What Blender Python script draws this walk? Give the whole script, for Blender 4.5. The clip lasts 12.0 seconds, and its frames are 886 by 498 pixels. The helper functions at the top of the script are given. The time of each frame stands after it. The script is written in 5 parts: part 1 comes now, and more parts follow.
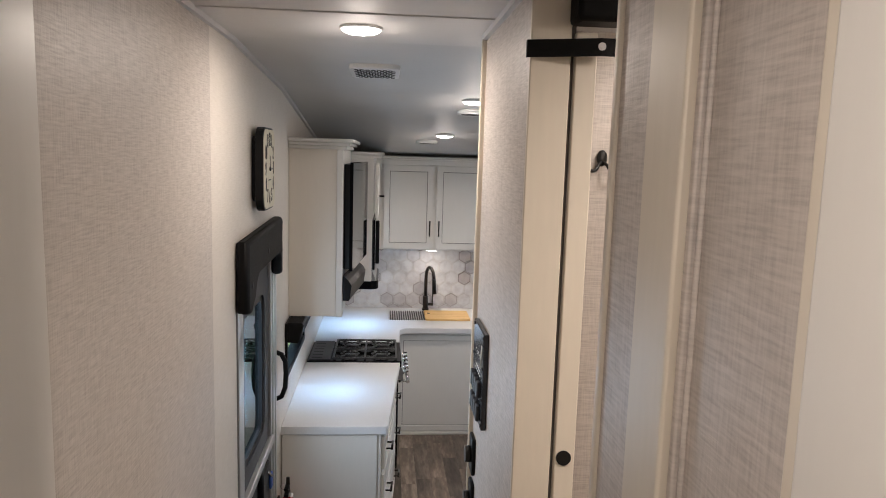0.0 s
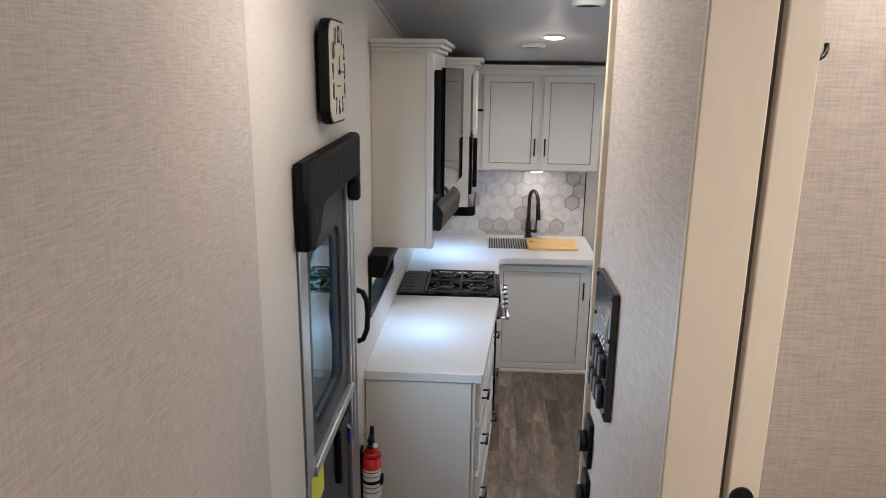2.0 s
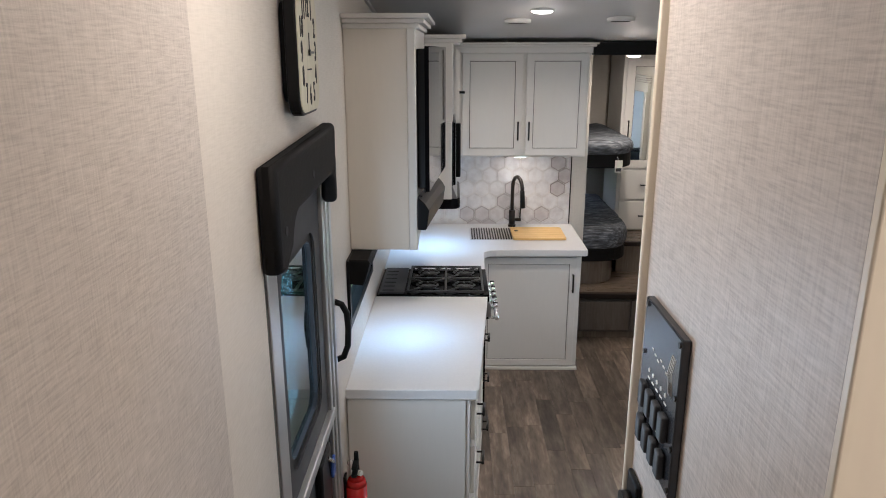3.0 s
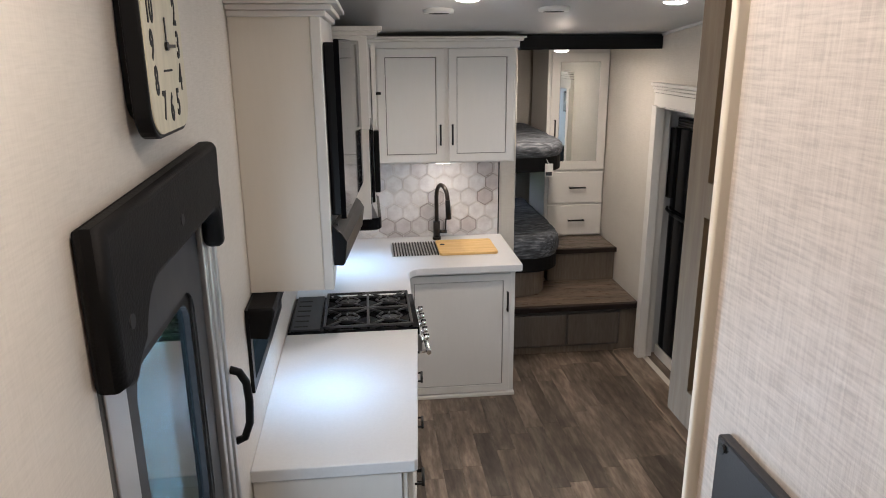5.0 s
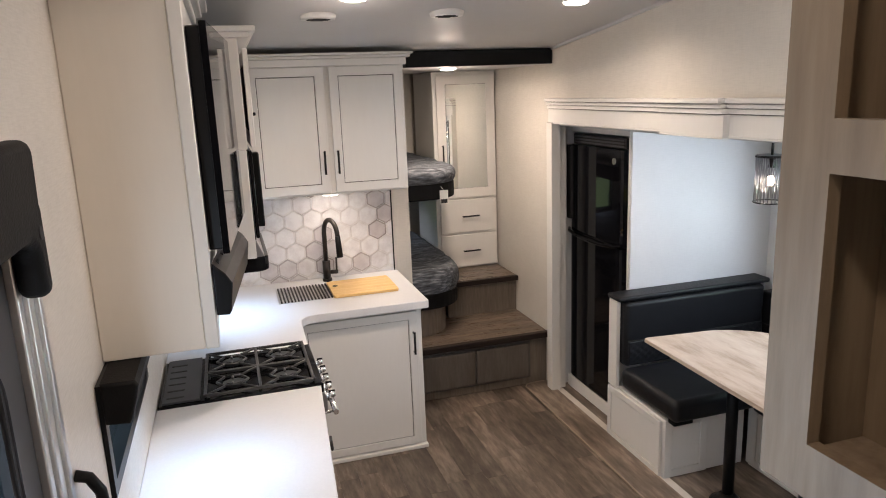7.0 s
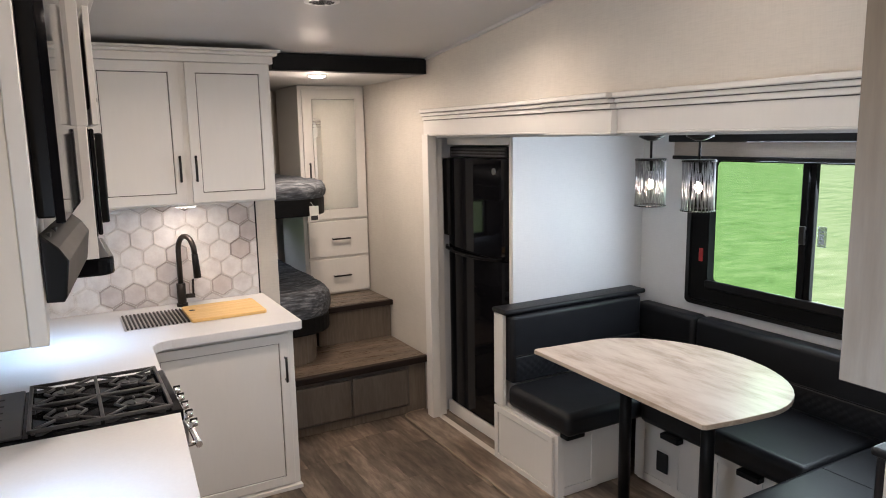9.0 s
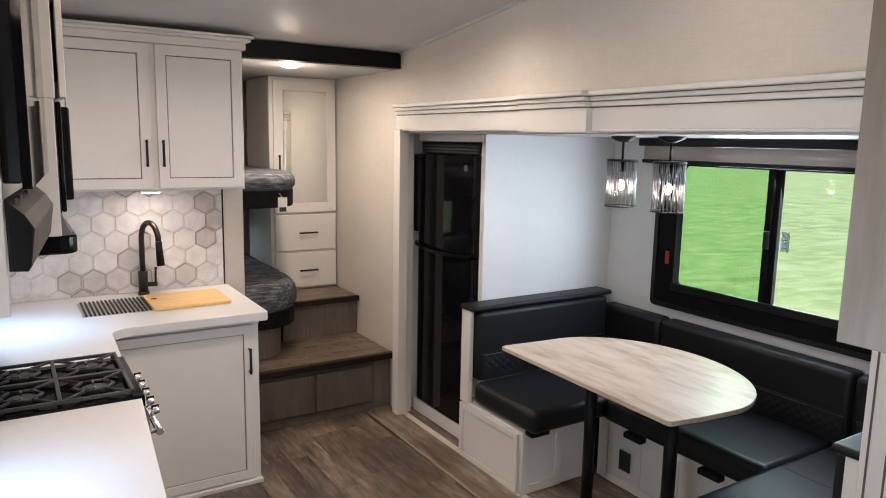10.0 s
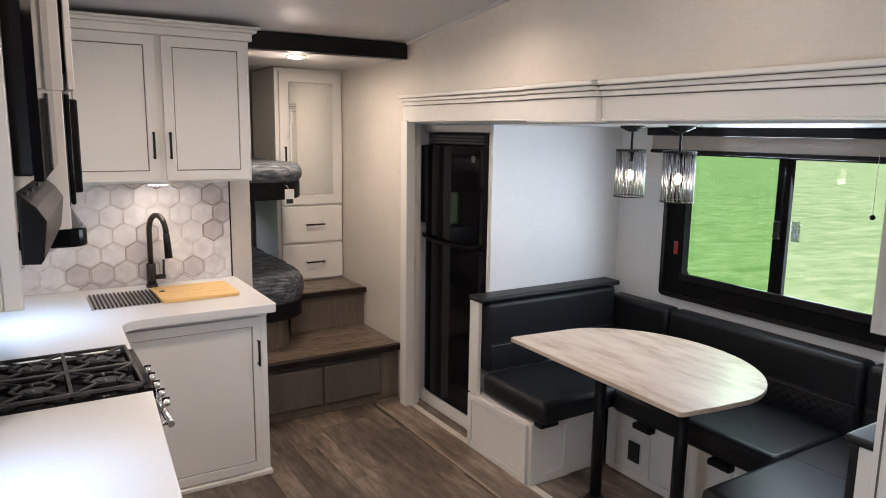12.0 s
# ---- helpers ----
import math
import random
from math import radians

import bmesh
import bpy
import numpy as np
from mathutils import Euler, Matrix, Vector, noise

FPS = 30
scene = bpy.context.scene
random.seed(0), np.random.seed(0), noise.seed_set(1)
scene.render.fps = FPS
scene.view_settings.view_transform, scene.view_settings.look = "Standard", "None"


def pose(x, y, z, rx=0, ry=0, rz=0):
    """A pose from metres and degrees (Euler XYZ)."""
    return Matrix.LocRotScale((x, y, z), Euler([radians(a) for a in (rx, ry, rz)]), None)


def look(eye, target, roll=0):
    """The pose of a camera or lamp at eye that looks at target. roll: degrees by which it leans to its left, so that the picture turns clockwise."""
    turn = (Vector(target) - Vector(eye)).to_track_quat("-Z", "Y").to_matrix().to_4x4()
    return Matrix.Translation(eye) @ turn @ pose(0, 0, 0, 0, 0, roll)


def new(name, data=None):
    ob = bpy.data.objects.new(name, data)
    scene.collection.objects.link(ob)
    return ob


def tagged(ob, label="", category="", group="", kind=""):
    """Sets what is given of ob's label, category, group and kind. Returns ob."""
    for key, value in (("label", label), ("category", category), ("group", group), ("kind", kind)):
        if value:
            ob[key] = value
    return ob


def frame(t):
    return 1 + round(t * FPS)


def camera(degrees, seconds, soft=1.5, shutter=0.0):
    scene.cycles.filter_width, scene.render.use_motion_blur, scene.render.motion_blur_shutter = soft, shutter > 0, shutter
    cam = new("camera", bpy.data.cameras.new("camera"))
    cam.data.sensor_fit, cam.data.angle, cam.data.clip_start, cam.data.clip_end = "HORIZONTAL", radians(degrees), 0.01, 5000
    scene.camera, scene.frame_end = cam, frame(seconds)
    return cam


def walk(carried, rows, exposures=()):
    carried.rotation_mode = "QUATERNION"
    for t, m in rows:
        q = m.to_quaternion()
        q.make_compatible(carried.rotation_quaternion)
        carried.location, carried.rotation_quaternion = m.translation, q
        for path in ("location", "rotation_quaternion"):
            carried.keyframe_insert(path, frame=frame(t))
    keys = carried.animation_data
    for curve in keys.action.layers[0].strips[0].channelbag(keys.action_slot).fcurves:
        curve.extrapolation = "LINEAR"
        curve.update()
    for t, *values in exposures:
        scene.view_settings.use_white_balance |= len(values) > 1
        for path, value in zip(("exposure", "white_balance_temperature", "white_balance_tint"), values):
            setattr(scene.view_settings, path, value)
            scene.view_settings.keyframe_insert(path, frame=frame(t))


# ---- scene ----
cam = camera(64.8, 12.0, 1.0)
PATH = [
    (0, (0.505, 0.833, 2.298), (0.673, 2.808, 2.034), 1.7),
    (0.5, (0.47, 0.944, 2.284), (0.611, 2.919, 2.005), 1.1),
    (1, (0.489, 1.084, 2.262), (0.565, 3.054, 1.927), 1.5),
    (1.5, (0.516, 1.23, 2.254), (0.491, 3.186, 1.838), 2.2),
    (2, (0.529, 1.368, 2.235), (0.411, 3.302, 1.741), 0.7),
    (2.5, (0.481, 1.531, 2.233), (0.402, 3.456, 1.699), -0.1),
    (2.7, (0.451, 1.605, 2.234), (0.394, 3.53, 1.694), -0.1),
    (4.3, (0.426, 2.098, 2.223), (0.493, 4.014, 1.654), -0.6),
    (4.5, (0.433, 2.128, 2.227), (0.536, 4.044, 1.663), -0.5),
    (5, (0.409, 2.256, 2.224), (0.618, 4.165, 1.667), -0.4),
    (5.5, (0.357, 2.407, 2.232), (0.67, 4.312, 1.71), -1.8),
    (6, (0.322, 2.515, 2.215), (0.749, 4.399, 1.698), -2.8),
    (6.5, (0.32, 2.601, 2.156), (0.822, 4.466, 1.635), -3.1),
    (7, (0.35, 2.708, 2.062), (0.917, 4.574, 1.618), -2.2),
    (7.5, (0.381, 2.803, 2.005), (1.037, 4.65, 1.609), -1.6),
    (7.7, (0.386, 2.828, 1.993), (1.089, 4.658, 1.595), -2.0),
    (9.5, (0.299, 2.995, 1.782), (1.315, 4.692, 1.487), 0.2),
    (10, (0.295, 2.997, 1.775), (1.342, 4.673, 1.467), 1.1),
    (10.5, (0.295, 3.003, 1.771), (1.346, 4.671, 1.435), 1.1),
    (11, (0.29, 3.016, 1.766), (1.34, 4.679, 1.401), 1.0),
    (11.5, (0.285, 3.01, 1.771), (1.327, 4.679, 1.413), 0.9),
    (12, (0.284, 3.016, 1.773), (1.319, 4.695, 1.44), 0.8),
]
walk(cam, [(t, look(eye, target, roll)) for t, eye, target, roll in PATH], [(0, 0.42, 6000, 14), (1.5, 0.42, 5900, 14), (2.7, 0.48, 5850, 13), (5.0, 0.52, 6050, 14), (6.0, 0.86, 6350, 16), (7.0, 0.86, 6450, 18), (12, 0.78, 6400, 18)])

# ---- world, sun and lamps ----
world = bpy.data.worlds.new("sky")
scene.world = world
world.use_nodes = True
wn = world.node_tree.nodes
sky = wn.new("ShaderNodeTexSky")
sky.sky_type, sky.sun_disc, sky.sun_elevation, sky.sun_rotation = "NISHITA", False, radians(56), radians(180)
world.node_tree.links.new(sky.outputs[0], wn["Background"].inputs[0])
wn["Background"].inputs[1].default_value = 0.15
sun = new("sun", bpy.data.lights.new("sun", "SUN"))
sun.data.energy, sun.data.angle, sun.data.color = 5.0, radians(0.6), (1.0, 0.95, 0.87)
sun.matrix_world = look((0, -6, 9), (0, 0, 0))
WARM, COOL = (1.0, 0.845, 0.675), (0.44, 0.71, 1.0)


def lamp(name, x, y, z, watts, size, colour, spread=180):
    """An area lamp that shines down from a fixture."""
    d = bpy.data.lights.new(name, "AREA")
    d.energy, d.size, d.color = watts * 0.5, size, colour
    d.shape, d.spread = "DISK", radians(spread)
    ob = new(name, d)
    ob.location = (x, y, z)
    return ob


# ---- materials ----
def material(name, colour, rough=0.5, metal=0.0, spec=0.5):
    m = bpy.data.materials.new(name)
    m.use_nodes = True
    b = m.node_tree.nodes["Principled BSDF"]
    b.inputs["Base Color"].default_value = (*colour, 1)
    b.inputs["Roughness"].default_value = rough
    b.inputs["Metallic"].default_value = metal
    b.inputs["Specular IOR Level"].default_value = spec
    return m


class Nodes:
    """Short hand for building a node tree on a material."""

    def __init__(self, m):
        self.t = m.node_tree
        self.b = self.t.nodes["Principled BSDF"]

    def add(self, kind, **inputs):
        n = self.t.nodes.new("ShaderNode" + kind)
        for k, v in inputs.items():
            self.put(n.inputs[k.replace("_", " ")], v)
        return n

    def put(self, socket, v):
        if hasattr(v, "is_linked"):
            self.t.links.new(v, socket)
        else:
            socket.default_value = v

    def coords(self, scale, kind="Object"):
        c = self.add("TexCoord")
        p = self.add("Mapping", Vector=c.outputs[kind])
        p.inputs["Scale"].default_value = scale
        return p.outputs[0]

    def place(self, scale):
        """World position, scaled: for surfaces cut into pieces."""
        g = self.add("NewGeometry")
        p = self.add("Mapping", Vector=g.outputs["Position"])
        p.inputs["Scale"].default_value = scale
        return p.outputs[0]

    def noise(self, vector, scale, detail=4.0, rough=0.55):
        return self.add("TexNoise", Vector=vector, Scale=scale, Detail=detail, Roughness=rough).outputs[0]

    def ramp(self, fac, *stops):
        n = self.add("ValToRGB", Fac=fac)
        e = n.color_ramp.elements
        while len(e) < len(stops):
            e.new(0.5)
        for i, (p, c) in enumerate(stops):
            e[i].position, e[i].color = p, (*c, 1)
        return n.outputs[0]

    def mix(self, fac, a, b, blend="MIX"):
        n = self.add("Mix")
        n.data_type, n.blend_type = "RGBA", blend
        self.put(n.inputs[0], fac)
        for s, v in ((n.inputs[6], a), (n.inputs[7], b)):
            self.put(s, (*v, 1) if isinstance(v, tuple) else v)
        return n.outputs[2]

    def math(self, op, a, b=0.0):
        n = self.add("Math")
        n.operation = op
        self.put(n.inputs[0], a)
        self.put(n.inputs[1], b)
        return n.outputs[0]

    def bump(self, height, strength, distance):
        self.put(self.b.inputs["Normal"], self.add("Bump", Height=height, Strength=strength, Distance=distance).outputs[0])


def linen(name, base, amount=0.12, scale=1.0):
    """Vinyl wall covering printed and embossed with a linen weave."""
    m = material(name, base, 0.48, 0.0, 0.45)
    n = Nodes(m)
    a = n.noise(n.place((20 * scale, 20 * scale, 240 * scale)), 1.0, 3)
    b = n.noise(n.place((240 * scale, 240 * scale, 18 * scale)), 1.0, 3)
    big = n.noise(n.place((1, 1, 1)), 2.6, 3)
    weave = n.math("ADD", n.math("MULTIPLY", a, 0.6), n.math("MULTIPLY", b, 0.4))
    lo = tuple(c * (1 - amount * 1.7) for c in base)
    hi = tuple(min(1, c * (1 + amount * 1.5)) for c in base)
    col = n.ramp(weave, (0.36, lo), (0.5, base), (0.66, hi))
    shade = n.ramp(big, (0.3, (0.93, 0.93, 0.93)), (0.7, (1.0, 1.0, 1.0)))
    n.put(n.b.inputs["Base Color"], n.mix(1.0, col, shade, "MULTIPLY"))
    n.put(n.b.inputs["Roughness"], n.ramp(weave, (0.35, (0.55, 0.55, 0.55)), (0.65, (0.36, 0.36, 0.36))))
    n.bump(weave, min(0.4, amount * 3.2), 0.002)
    return m


def painted(name, base, rough=0.38, grain=0.03, relief=0.05):
    """Satin paint or foil with a faint grain and smudges."""
    m = material(name, base, rough)
    n = Nodes(m)
    f = n.noise(n.place((60, 60, 9)), 1.0, 4)
    big = n.noise(n.place((1, 1, 1)), 3.0, 3)
    both = n.math("ADD", n.math("MULTIPLY", f, 0.5), n.math("MULTIPLY", big, 0.5))
    n.put(n.b.inputs["Base Color"], n.ramp(both, (0.35, tuple(c * (1 - grain) for c in base)), (0.65, tuple(min(1, c * (1 + grain)) for c in base))))
    n.put(n.b.inputs["Roughness"], n.ramp(big, (0.3, (rough * 0.85,) * 3), (0.7, (rough * 1.15,) * 3)))
    if relief:
        n.bump(f, relief, 0.001)
    return m


def wood(name, dark, mid, light, stretch, rough=0.45, random_tone=0.0, cloud=0.5):
    """Printed wood: long streaks along one axis, with knots and cloudy patches."""
    m = material(name, mid, rough)
    n = Nodes(m)
    p = n.place(stretch)
    if random_tone:
        r = n.add("ObjectInfo").outputs["Random"]
        off = n.add("CombineXYZ", X=n.math("MULTIPLY", r, 37.0), Y=n.math("MULTIPLY", r, 91.0), Z=0.0)
        va = n.add("VectorMath")
        va.operation = "ADD"
        n.put(va.inputs[0], p)
        n.put(va.inputs[1], off.outputs[0])
        p = va.outputs[0]
    fine = n.noise(p, 5.0, 6, 0.62)
    coarse = n.noise(p, 1.3, 4, 0.55)
    f = n.math("ADD", n.math("MULTIPLY", fine, 1 - cloud), n.math("MULTIPLY", coarse, cloud))
    col = n.ramp(f, (0.36, dark), (0.5, mid), (0.64, light))
    if random_tone:
        tone = n.ramp(r, (0.0, (1 - random_tone,) * 3), (1.0, (1 + random_tone,) * 3))
        col = n.mix(1.0, col, tone, "MULTIPLY")
    n.put(n.b.inputs["Base Color"], col)
    n.put(n.b.inputs["Roughness"], n.ramp(fine, (0.3, (rough * 1.2,) * 3), (0.7, (rough * 0.8,) * 3)))
    n.bump(fine, 0.12, 0.002)
    return m


LINEN = linen("linen_wall", (0.53, 0.48, 0.435), 0.10, 1.05)
SMOOTH = linen("smooth_wall", (0.665, 0.615, 0.55), 0.03)
LINEN_PALE = linen("pale_linen_wall", (0.61, 0.57, 0.505), 0.03)
SLIDE_WHITE = linen("white_wall", (0.66, 0.665, 0.66), 0.02)
CREAM = painted("cream_trim", (0.66, 0.60, 0.50), 0.42)
CEIL = painted("ceiling_white", (0.54, 0.535, 0.53), 0.52, 0.015, 0)
CABINET = painted("cabinet_paint", (0.70, 0.68, 0.64), 0.34, 0.015)
LIP = material("lip_edge", (0.30, 0.235, 0.175), 0.4)
# Cabinet paint with warm lamplight on the side put into its colour.
WARMED_PAINT = painted("lamplit_cabinet_paint", (0.75, 0.695, 0.615), 0.36, 0.015)
NOSING = material("dark_nosing", (0.016, 0.010, 0.008), 0.55, 0.0, 0.2)
# Dark colour that stands for the shade in grooves, joints and gaps.
GROOVE_SHADE = material("shadow_groove", (0.10, 0.09, 0.08), 0.7)
TAUPE = wood("taupe_laminate", (0.085, 0.069, 0.056), (0.10, 0.083, 0.069), (0.118, 0.10, 0.084), (14, 14, 2), 0.5)
RISER = wood("step_riser", (0.105, 0.082, 0.062), (0.135, 0.108, 0.083), (0.17, 0.138, 0.108), (16, 16, 1.6), 0.5)
SHADECLOTH = linen("shade_cloth", (0.29, 0.255, 0.225), 0.05)
FLOOR = wood("vinyl_plank", (0.060, 0.044, 0.032), (0.128, 0.096, 0.071), (0.265, 0.211, 0.162), (8, 1.6, 5), 0.36, 0.5, 0.62)
SEAM = material("floor_seam", (0.05, 0.042, 0.036), 0.8)
STEPWOOD = wood("step_wood", (0.05, 0.036, 0.026), (0.12, 0.088, 0.063), (0.24, 0.185, 0.14), (1.6, 14, 14), 0.30)
UNITWOOD = wood("limed_wood", (0.090, 0.064, 0.040), (0.118, 0.086, 0.055), (0.150, 0.112, 0.074), (9, 9, 1.0), 0.5)
TABLEWOOD = wood("table_laminate", (0.29, 0.215, 0.15), (0.47, 0.385, 0.305), (0.555, 0.475, 0.39), (4.0, 0.9, 7), 0.36)
TABLEWOOD.node_tree.nodes["Principled BSDF"].inputs["Specular IOR Level"].default_value = 0.36
BOARD = wood("bamboo", (0.60, 0.36, 0.12), (0.72, 0.46, 0.17), (0.80, 0.55, 0.24), (2, 30, 30), 0.4)
BLACK = painted("black_satin", (0.007, 0.007, 0.0075), 0.36, 0.1)
BLACK.node_tree.nodes["Principled BSDF"].inputs["Specular IOR Level"].default_value = 0.16
BLACKMETAL = material("black_metal", (0.02, 0.019, 0.018), 0.32, 0.6)
BRONZE = material("oiled_bronze", (0.028, 0.022, 0.018), 0.36, 0.5)
FRAMEBLACK = painted("matt_black_frame", (0.006, 0.006, 0.006), 0.75, 0.1)
FRAMEBLACK.node_tree.nodes["Principled BSDF"].inputs["Specular IOR Level"].default_value = 0.08
CASTIRON = painted("cast_iron", (0.03, 0.03, 0.031), 0.42, 0.2, 0.1)
GLOSS = material("black_gloss", (0.005, 0.005, 0.006), 0.05, 0.0, 0.14)
PANELGLOSS = material("panel_plastic", (0.028, 0.031, 0.038), 0.2, 0.0, 0.6)
FRIDGE = material("refrigerator_gloss", (0.004, 0.004, 0.005), 0.05, 0.0, 0.2)
GRAPHITE = painted("graphite", (0.035, 0.037, 0.042), 0.5, 0.1)
CHROME = material("chrome", (0.85, 0.85, 0.86), 0.22, 1.0)
ALU = material("aluminium", (0.62, 0.62, 0.62), 0.32, 0.9)
STEEL = material("steel", (0.35, 0.35, 0.36), 0.28, 1.0)
RED = material("red_enamel", (0.55, 0.015, 0.012), 0.25)
DIAL = painted("aged_dial", (0.66, 0.61, 0.47), 0.6, 0.12)
PAPER = painted("paper", (0.78, 0.76, 0.70), 0.7)
INK = material("ink", (0.02, 0.02, 0.02), 0.8)
YELLOW = material("yellow_label", (0.75, 0.70, 0.06), 0.6)
BLUE = material("blue_plastic", (0.03, 0.08, 0.30), 0.4)
EXIT_INK = material("faded_ink", (0.30, 0.30, 0.42), 0.7)
EXIT_RED = material("red_plastic", (0.30, 0.012, 0.012), 0.5)
WHITEPLASTIC = material("white_plastic", (0.72, 0.72, 0.70), 0.35)


def vinyl(name, base, scale=260.0, rough=0.42):
    m = material(name, base, rough)
    n = Nodes(m)
    v = n.add("TexVoronoi", Vector=n.place((1, 1, 1)), Scale=scale).outputs["Distance"]
    soft = n.noise(n.place((1, 1, 1)), 9.0, 3)
    n.put(n.b.inputs["Base Color"], n.ramp(soft, (0.3, tuple(c * 0.8 for c in base)), (0.7, tuple(c * 1.2 for c in base))))
    n.bump(n.math("ADD", n.math("MULTIPLY", v, 0.25), soft), 0.25, 0.006)
    return m


LEATHER = vinyl("black_leather", (0.007, 0.0078, 0.0095), 260.0, 0.46)
LEATHER.node_tree.nodes["Principled BSDF"].inputs["Specular IOR Level"].default_value = 0.34
PADDING = vinyl("carbon_vinyl", (0.006, 0.0056, 0.0056), 180, 0.58)
PADDING.node_tree.nodes["Principled BSDF"].inputs["Specular IOR Level"].default_value = 0.14
PIPING = material("piping", (0.008, 0.008, 0.009), 0.6)


def fabric(name):
    m = material(name, (0.1, 0.11, 0.13), 0.85)
    n = Nodes(m)
    p = n.place((6, 40, 40))
    f = n.noise(p, 1.5, 5, 0.6)
    n.put(n.b.inputs["Base Color"], n.ramp(f, (0.35, (0.025, 0.027, 0.031)), (0.52, (0.075, 0.083, 0.095)), (0.68, (0.22, 0.235, 0.25))))
    n.bump(f, 0.4, 0.01)
    return m


BEDCLOTH = fabric("striped_bedspread")


def stone():
    m = material("white_counter", (0.80, 0.80, 0.80), 0.22)
    n = Nodes(m)
    a = n.noise(n.place((1, 1, 1)), 2.2, 2, 0.4)
    b = n.noise(n.place((1, 1, 1)), 90.0, 2)
    n.put(n.b.inputs["Base Color"], n.mix(0.3, n.ramp(a, (0.0, (0.635, 0.635, 0.638)), (1.0, (0.665, 0.665, 0.668))), n.ramp(b, (0.3, (0.61, 0.61, 0.61)), (0.7, (0.69, 0.69, 0.69)))))
    n.put(n.b.inputs["Roughness"], n.ramp(b, (0.2, (0.28,) * 3), (0.8, (0.32,) * 3)))
    return m


COUNTER = stone()


def tile_face(name, lo, hi):
    m = material(name, hi, 0.3)
    n = Nodes(m)
    r = n.add("ObjectInfo").outputs["Random"]
    base = n.ramp(r, (0.0, lo), (0.42, tuple((a + 2 * b) / 3 for a, b in zip(lo, hi))), (0.6, hi))
    cloud = n.noise(n.place((1, 1, 1)), 16.0, 5, 0.6)
    n.put(n.b.inputs["Base Color"], n.mix(1.0, base, n.ramp(cloud, (0.35, (0.82, 0.80, 0.80)), (0.6, (1, 1, 1))), "MULTIPLY"))
    n.bump(cloud, 0.05, 0.002)
    return m


TILE = tile_face("hex_tile_face", (0.50, 0.46, 0.45), (0.72, 0.71, 0.70))
TILE_EDGE = tile_face("hex_tile_edge", (0.32, 0.285, 0.265), (0.70, 0.675, 0.65))
GROUT = painted("grout", (0.72, 0.70, 0.68), 0.7)


def glass(name, tint, alpha):
    m = material(name, tint, 0.02)
    n = Nodes(m)
    t = n.add("BsdfTransparent")
    t.inputs[0].default_value = (*tint, 1)
    g = n.add("BsdfGlossy", Roughness=0.02)
    x = n.add("MixShader", Fac=n.math("ADD", n.math("MULTIPLY", n.add("Fresnel", IOR=1.45).outputs[0], alpha), 0.01))
    n.put(x.inputs[1], t.outputs[0])
    n.put(x.inputs[2], g.outputs[0])
    n.put(n.t.nodes["Material Output"].inputs[0], x.outputs[0])
    return m


PANE = glass("window_glass", (0.86, 0.89, 0.82), 0.1)
PANE_TINT = glass("green_glass", (0.64, 0.78, 0.58), 0.15)
TINTED = glass("tinted_glass", (0.24, 0.33, 0.36), 0.9)
STICKER = glass("sticker", (0.62, 0.62, 0.70), 0.3)
CLEAR = glass("ribbed_glass", (0.66, 0.64, 0.60), 1.0)
MIRROR = material("mirror", (0.80, 0.83, 0.82), 0.02, 1.0)


def glow(name, colour, strength):
    m = material(name, colour, 0.5)
    b = m.node_tree.nodes["Principled BSDF"]
    b.inputs["Emission Color"].default_value = (*colour, 1)
    b.inputs["Emission Strength"].default_value = strength
    return m


GLOW = glow("lamp_glow", (1.0, 0.92, 0.82), 11.0)
GLOW_COOL = glow("cool_lamp_glow", (0.85, 0.93, 1.0), 3.0)
FILAMENT = glow("filament", (1.0, 0.82, 0.60), 9.0)


def grass():
    m = material("grass", (0.10, 0.22, 0.03), 0.9)
    n = Nodes(m)
    a = n.noise(n.place((1, 1, 1)), 0.5, 5)
    b = n.noise(n.place((0.5, 1.0, 1)), 2.2, 6, 0.65)
    n.put(n.b.inputs["Base Color"], n.mix(0.55, n.ramp(a, (0.35, (0.15, 0.24, 0.09)), (0.65, (0.28, 0.36, 0.19))), n.ramp(b, (0.38, (0.14, 0.23, 0.085)), (0.52, (0.26, 0.34, 0.17)), (0.66, (0.42, 0.45, 0.31)))))
    return m


GRASS = grass()

# ---- building helpers ----
AT = {}


def thing(name, x, y, z, label, category, group="", kind=""):
    ob = new(name)
    ob.empty_display_size = 0.05
    ob.location = (x, y, z)
    AT[ob.name] = Vector((x, y, z))
    return tagged(ob, label, category, group, kind)


def part(name, bm, mats, parent=None, label=""):
    """Links a bmesh, in world coordinates, as one mesh object under a thing or a part."""
    me = bpy.data.meshes.new(name)
    xs = [v.co for v in bm.verts]
    lo = Vector([min(c[i] for c in xs) for i in range(3)])
    hi = Vector([max(c[i] for c in xs) for i in range(3)])
    base = Vector(((lo.x + hi.x) / 2, (lo.y + hi.y) / 2, lo.z))
    bmesh.ops.translate(bm, verts=bm.verts, vec=-base)
    bm.to_mesh(me)
    bm.free()
    for m in mats if isinstance(mats, (list, tuple)) else [mats]:
        me.materials.append(m)
    ob = new(name, me)
    AT[ob.name] = base
    if parent:
        ob.parent = parent
        ob.location = base - AT[parent.name]
    else:
        ob.location = base
    return tagged(ob, label)


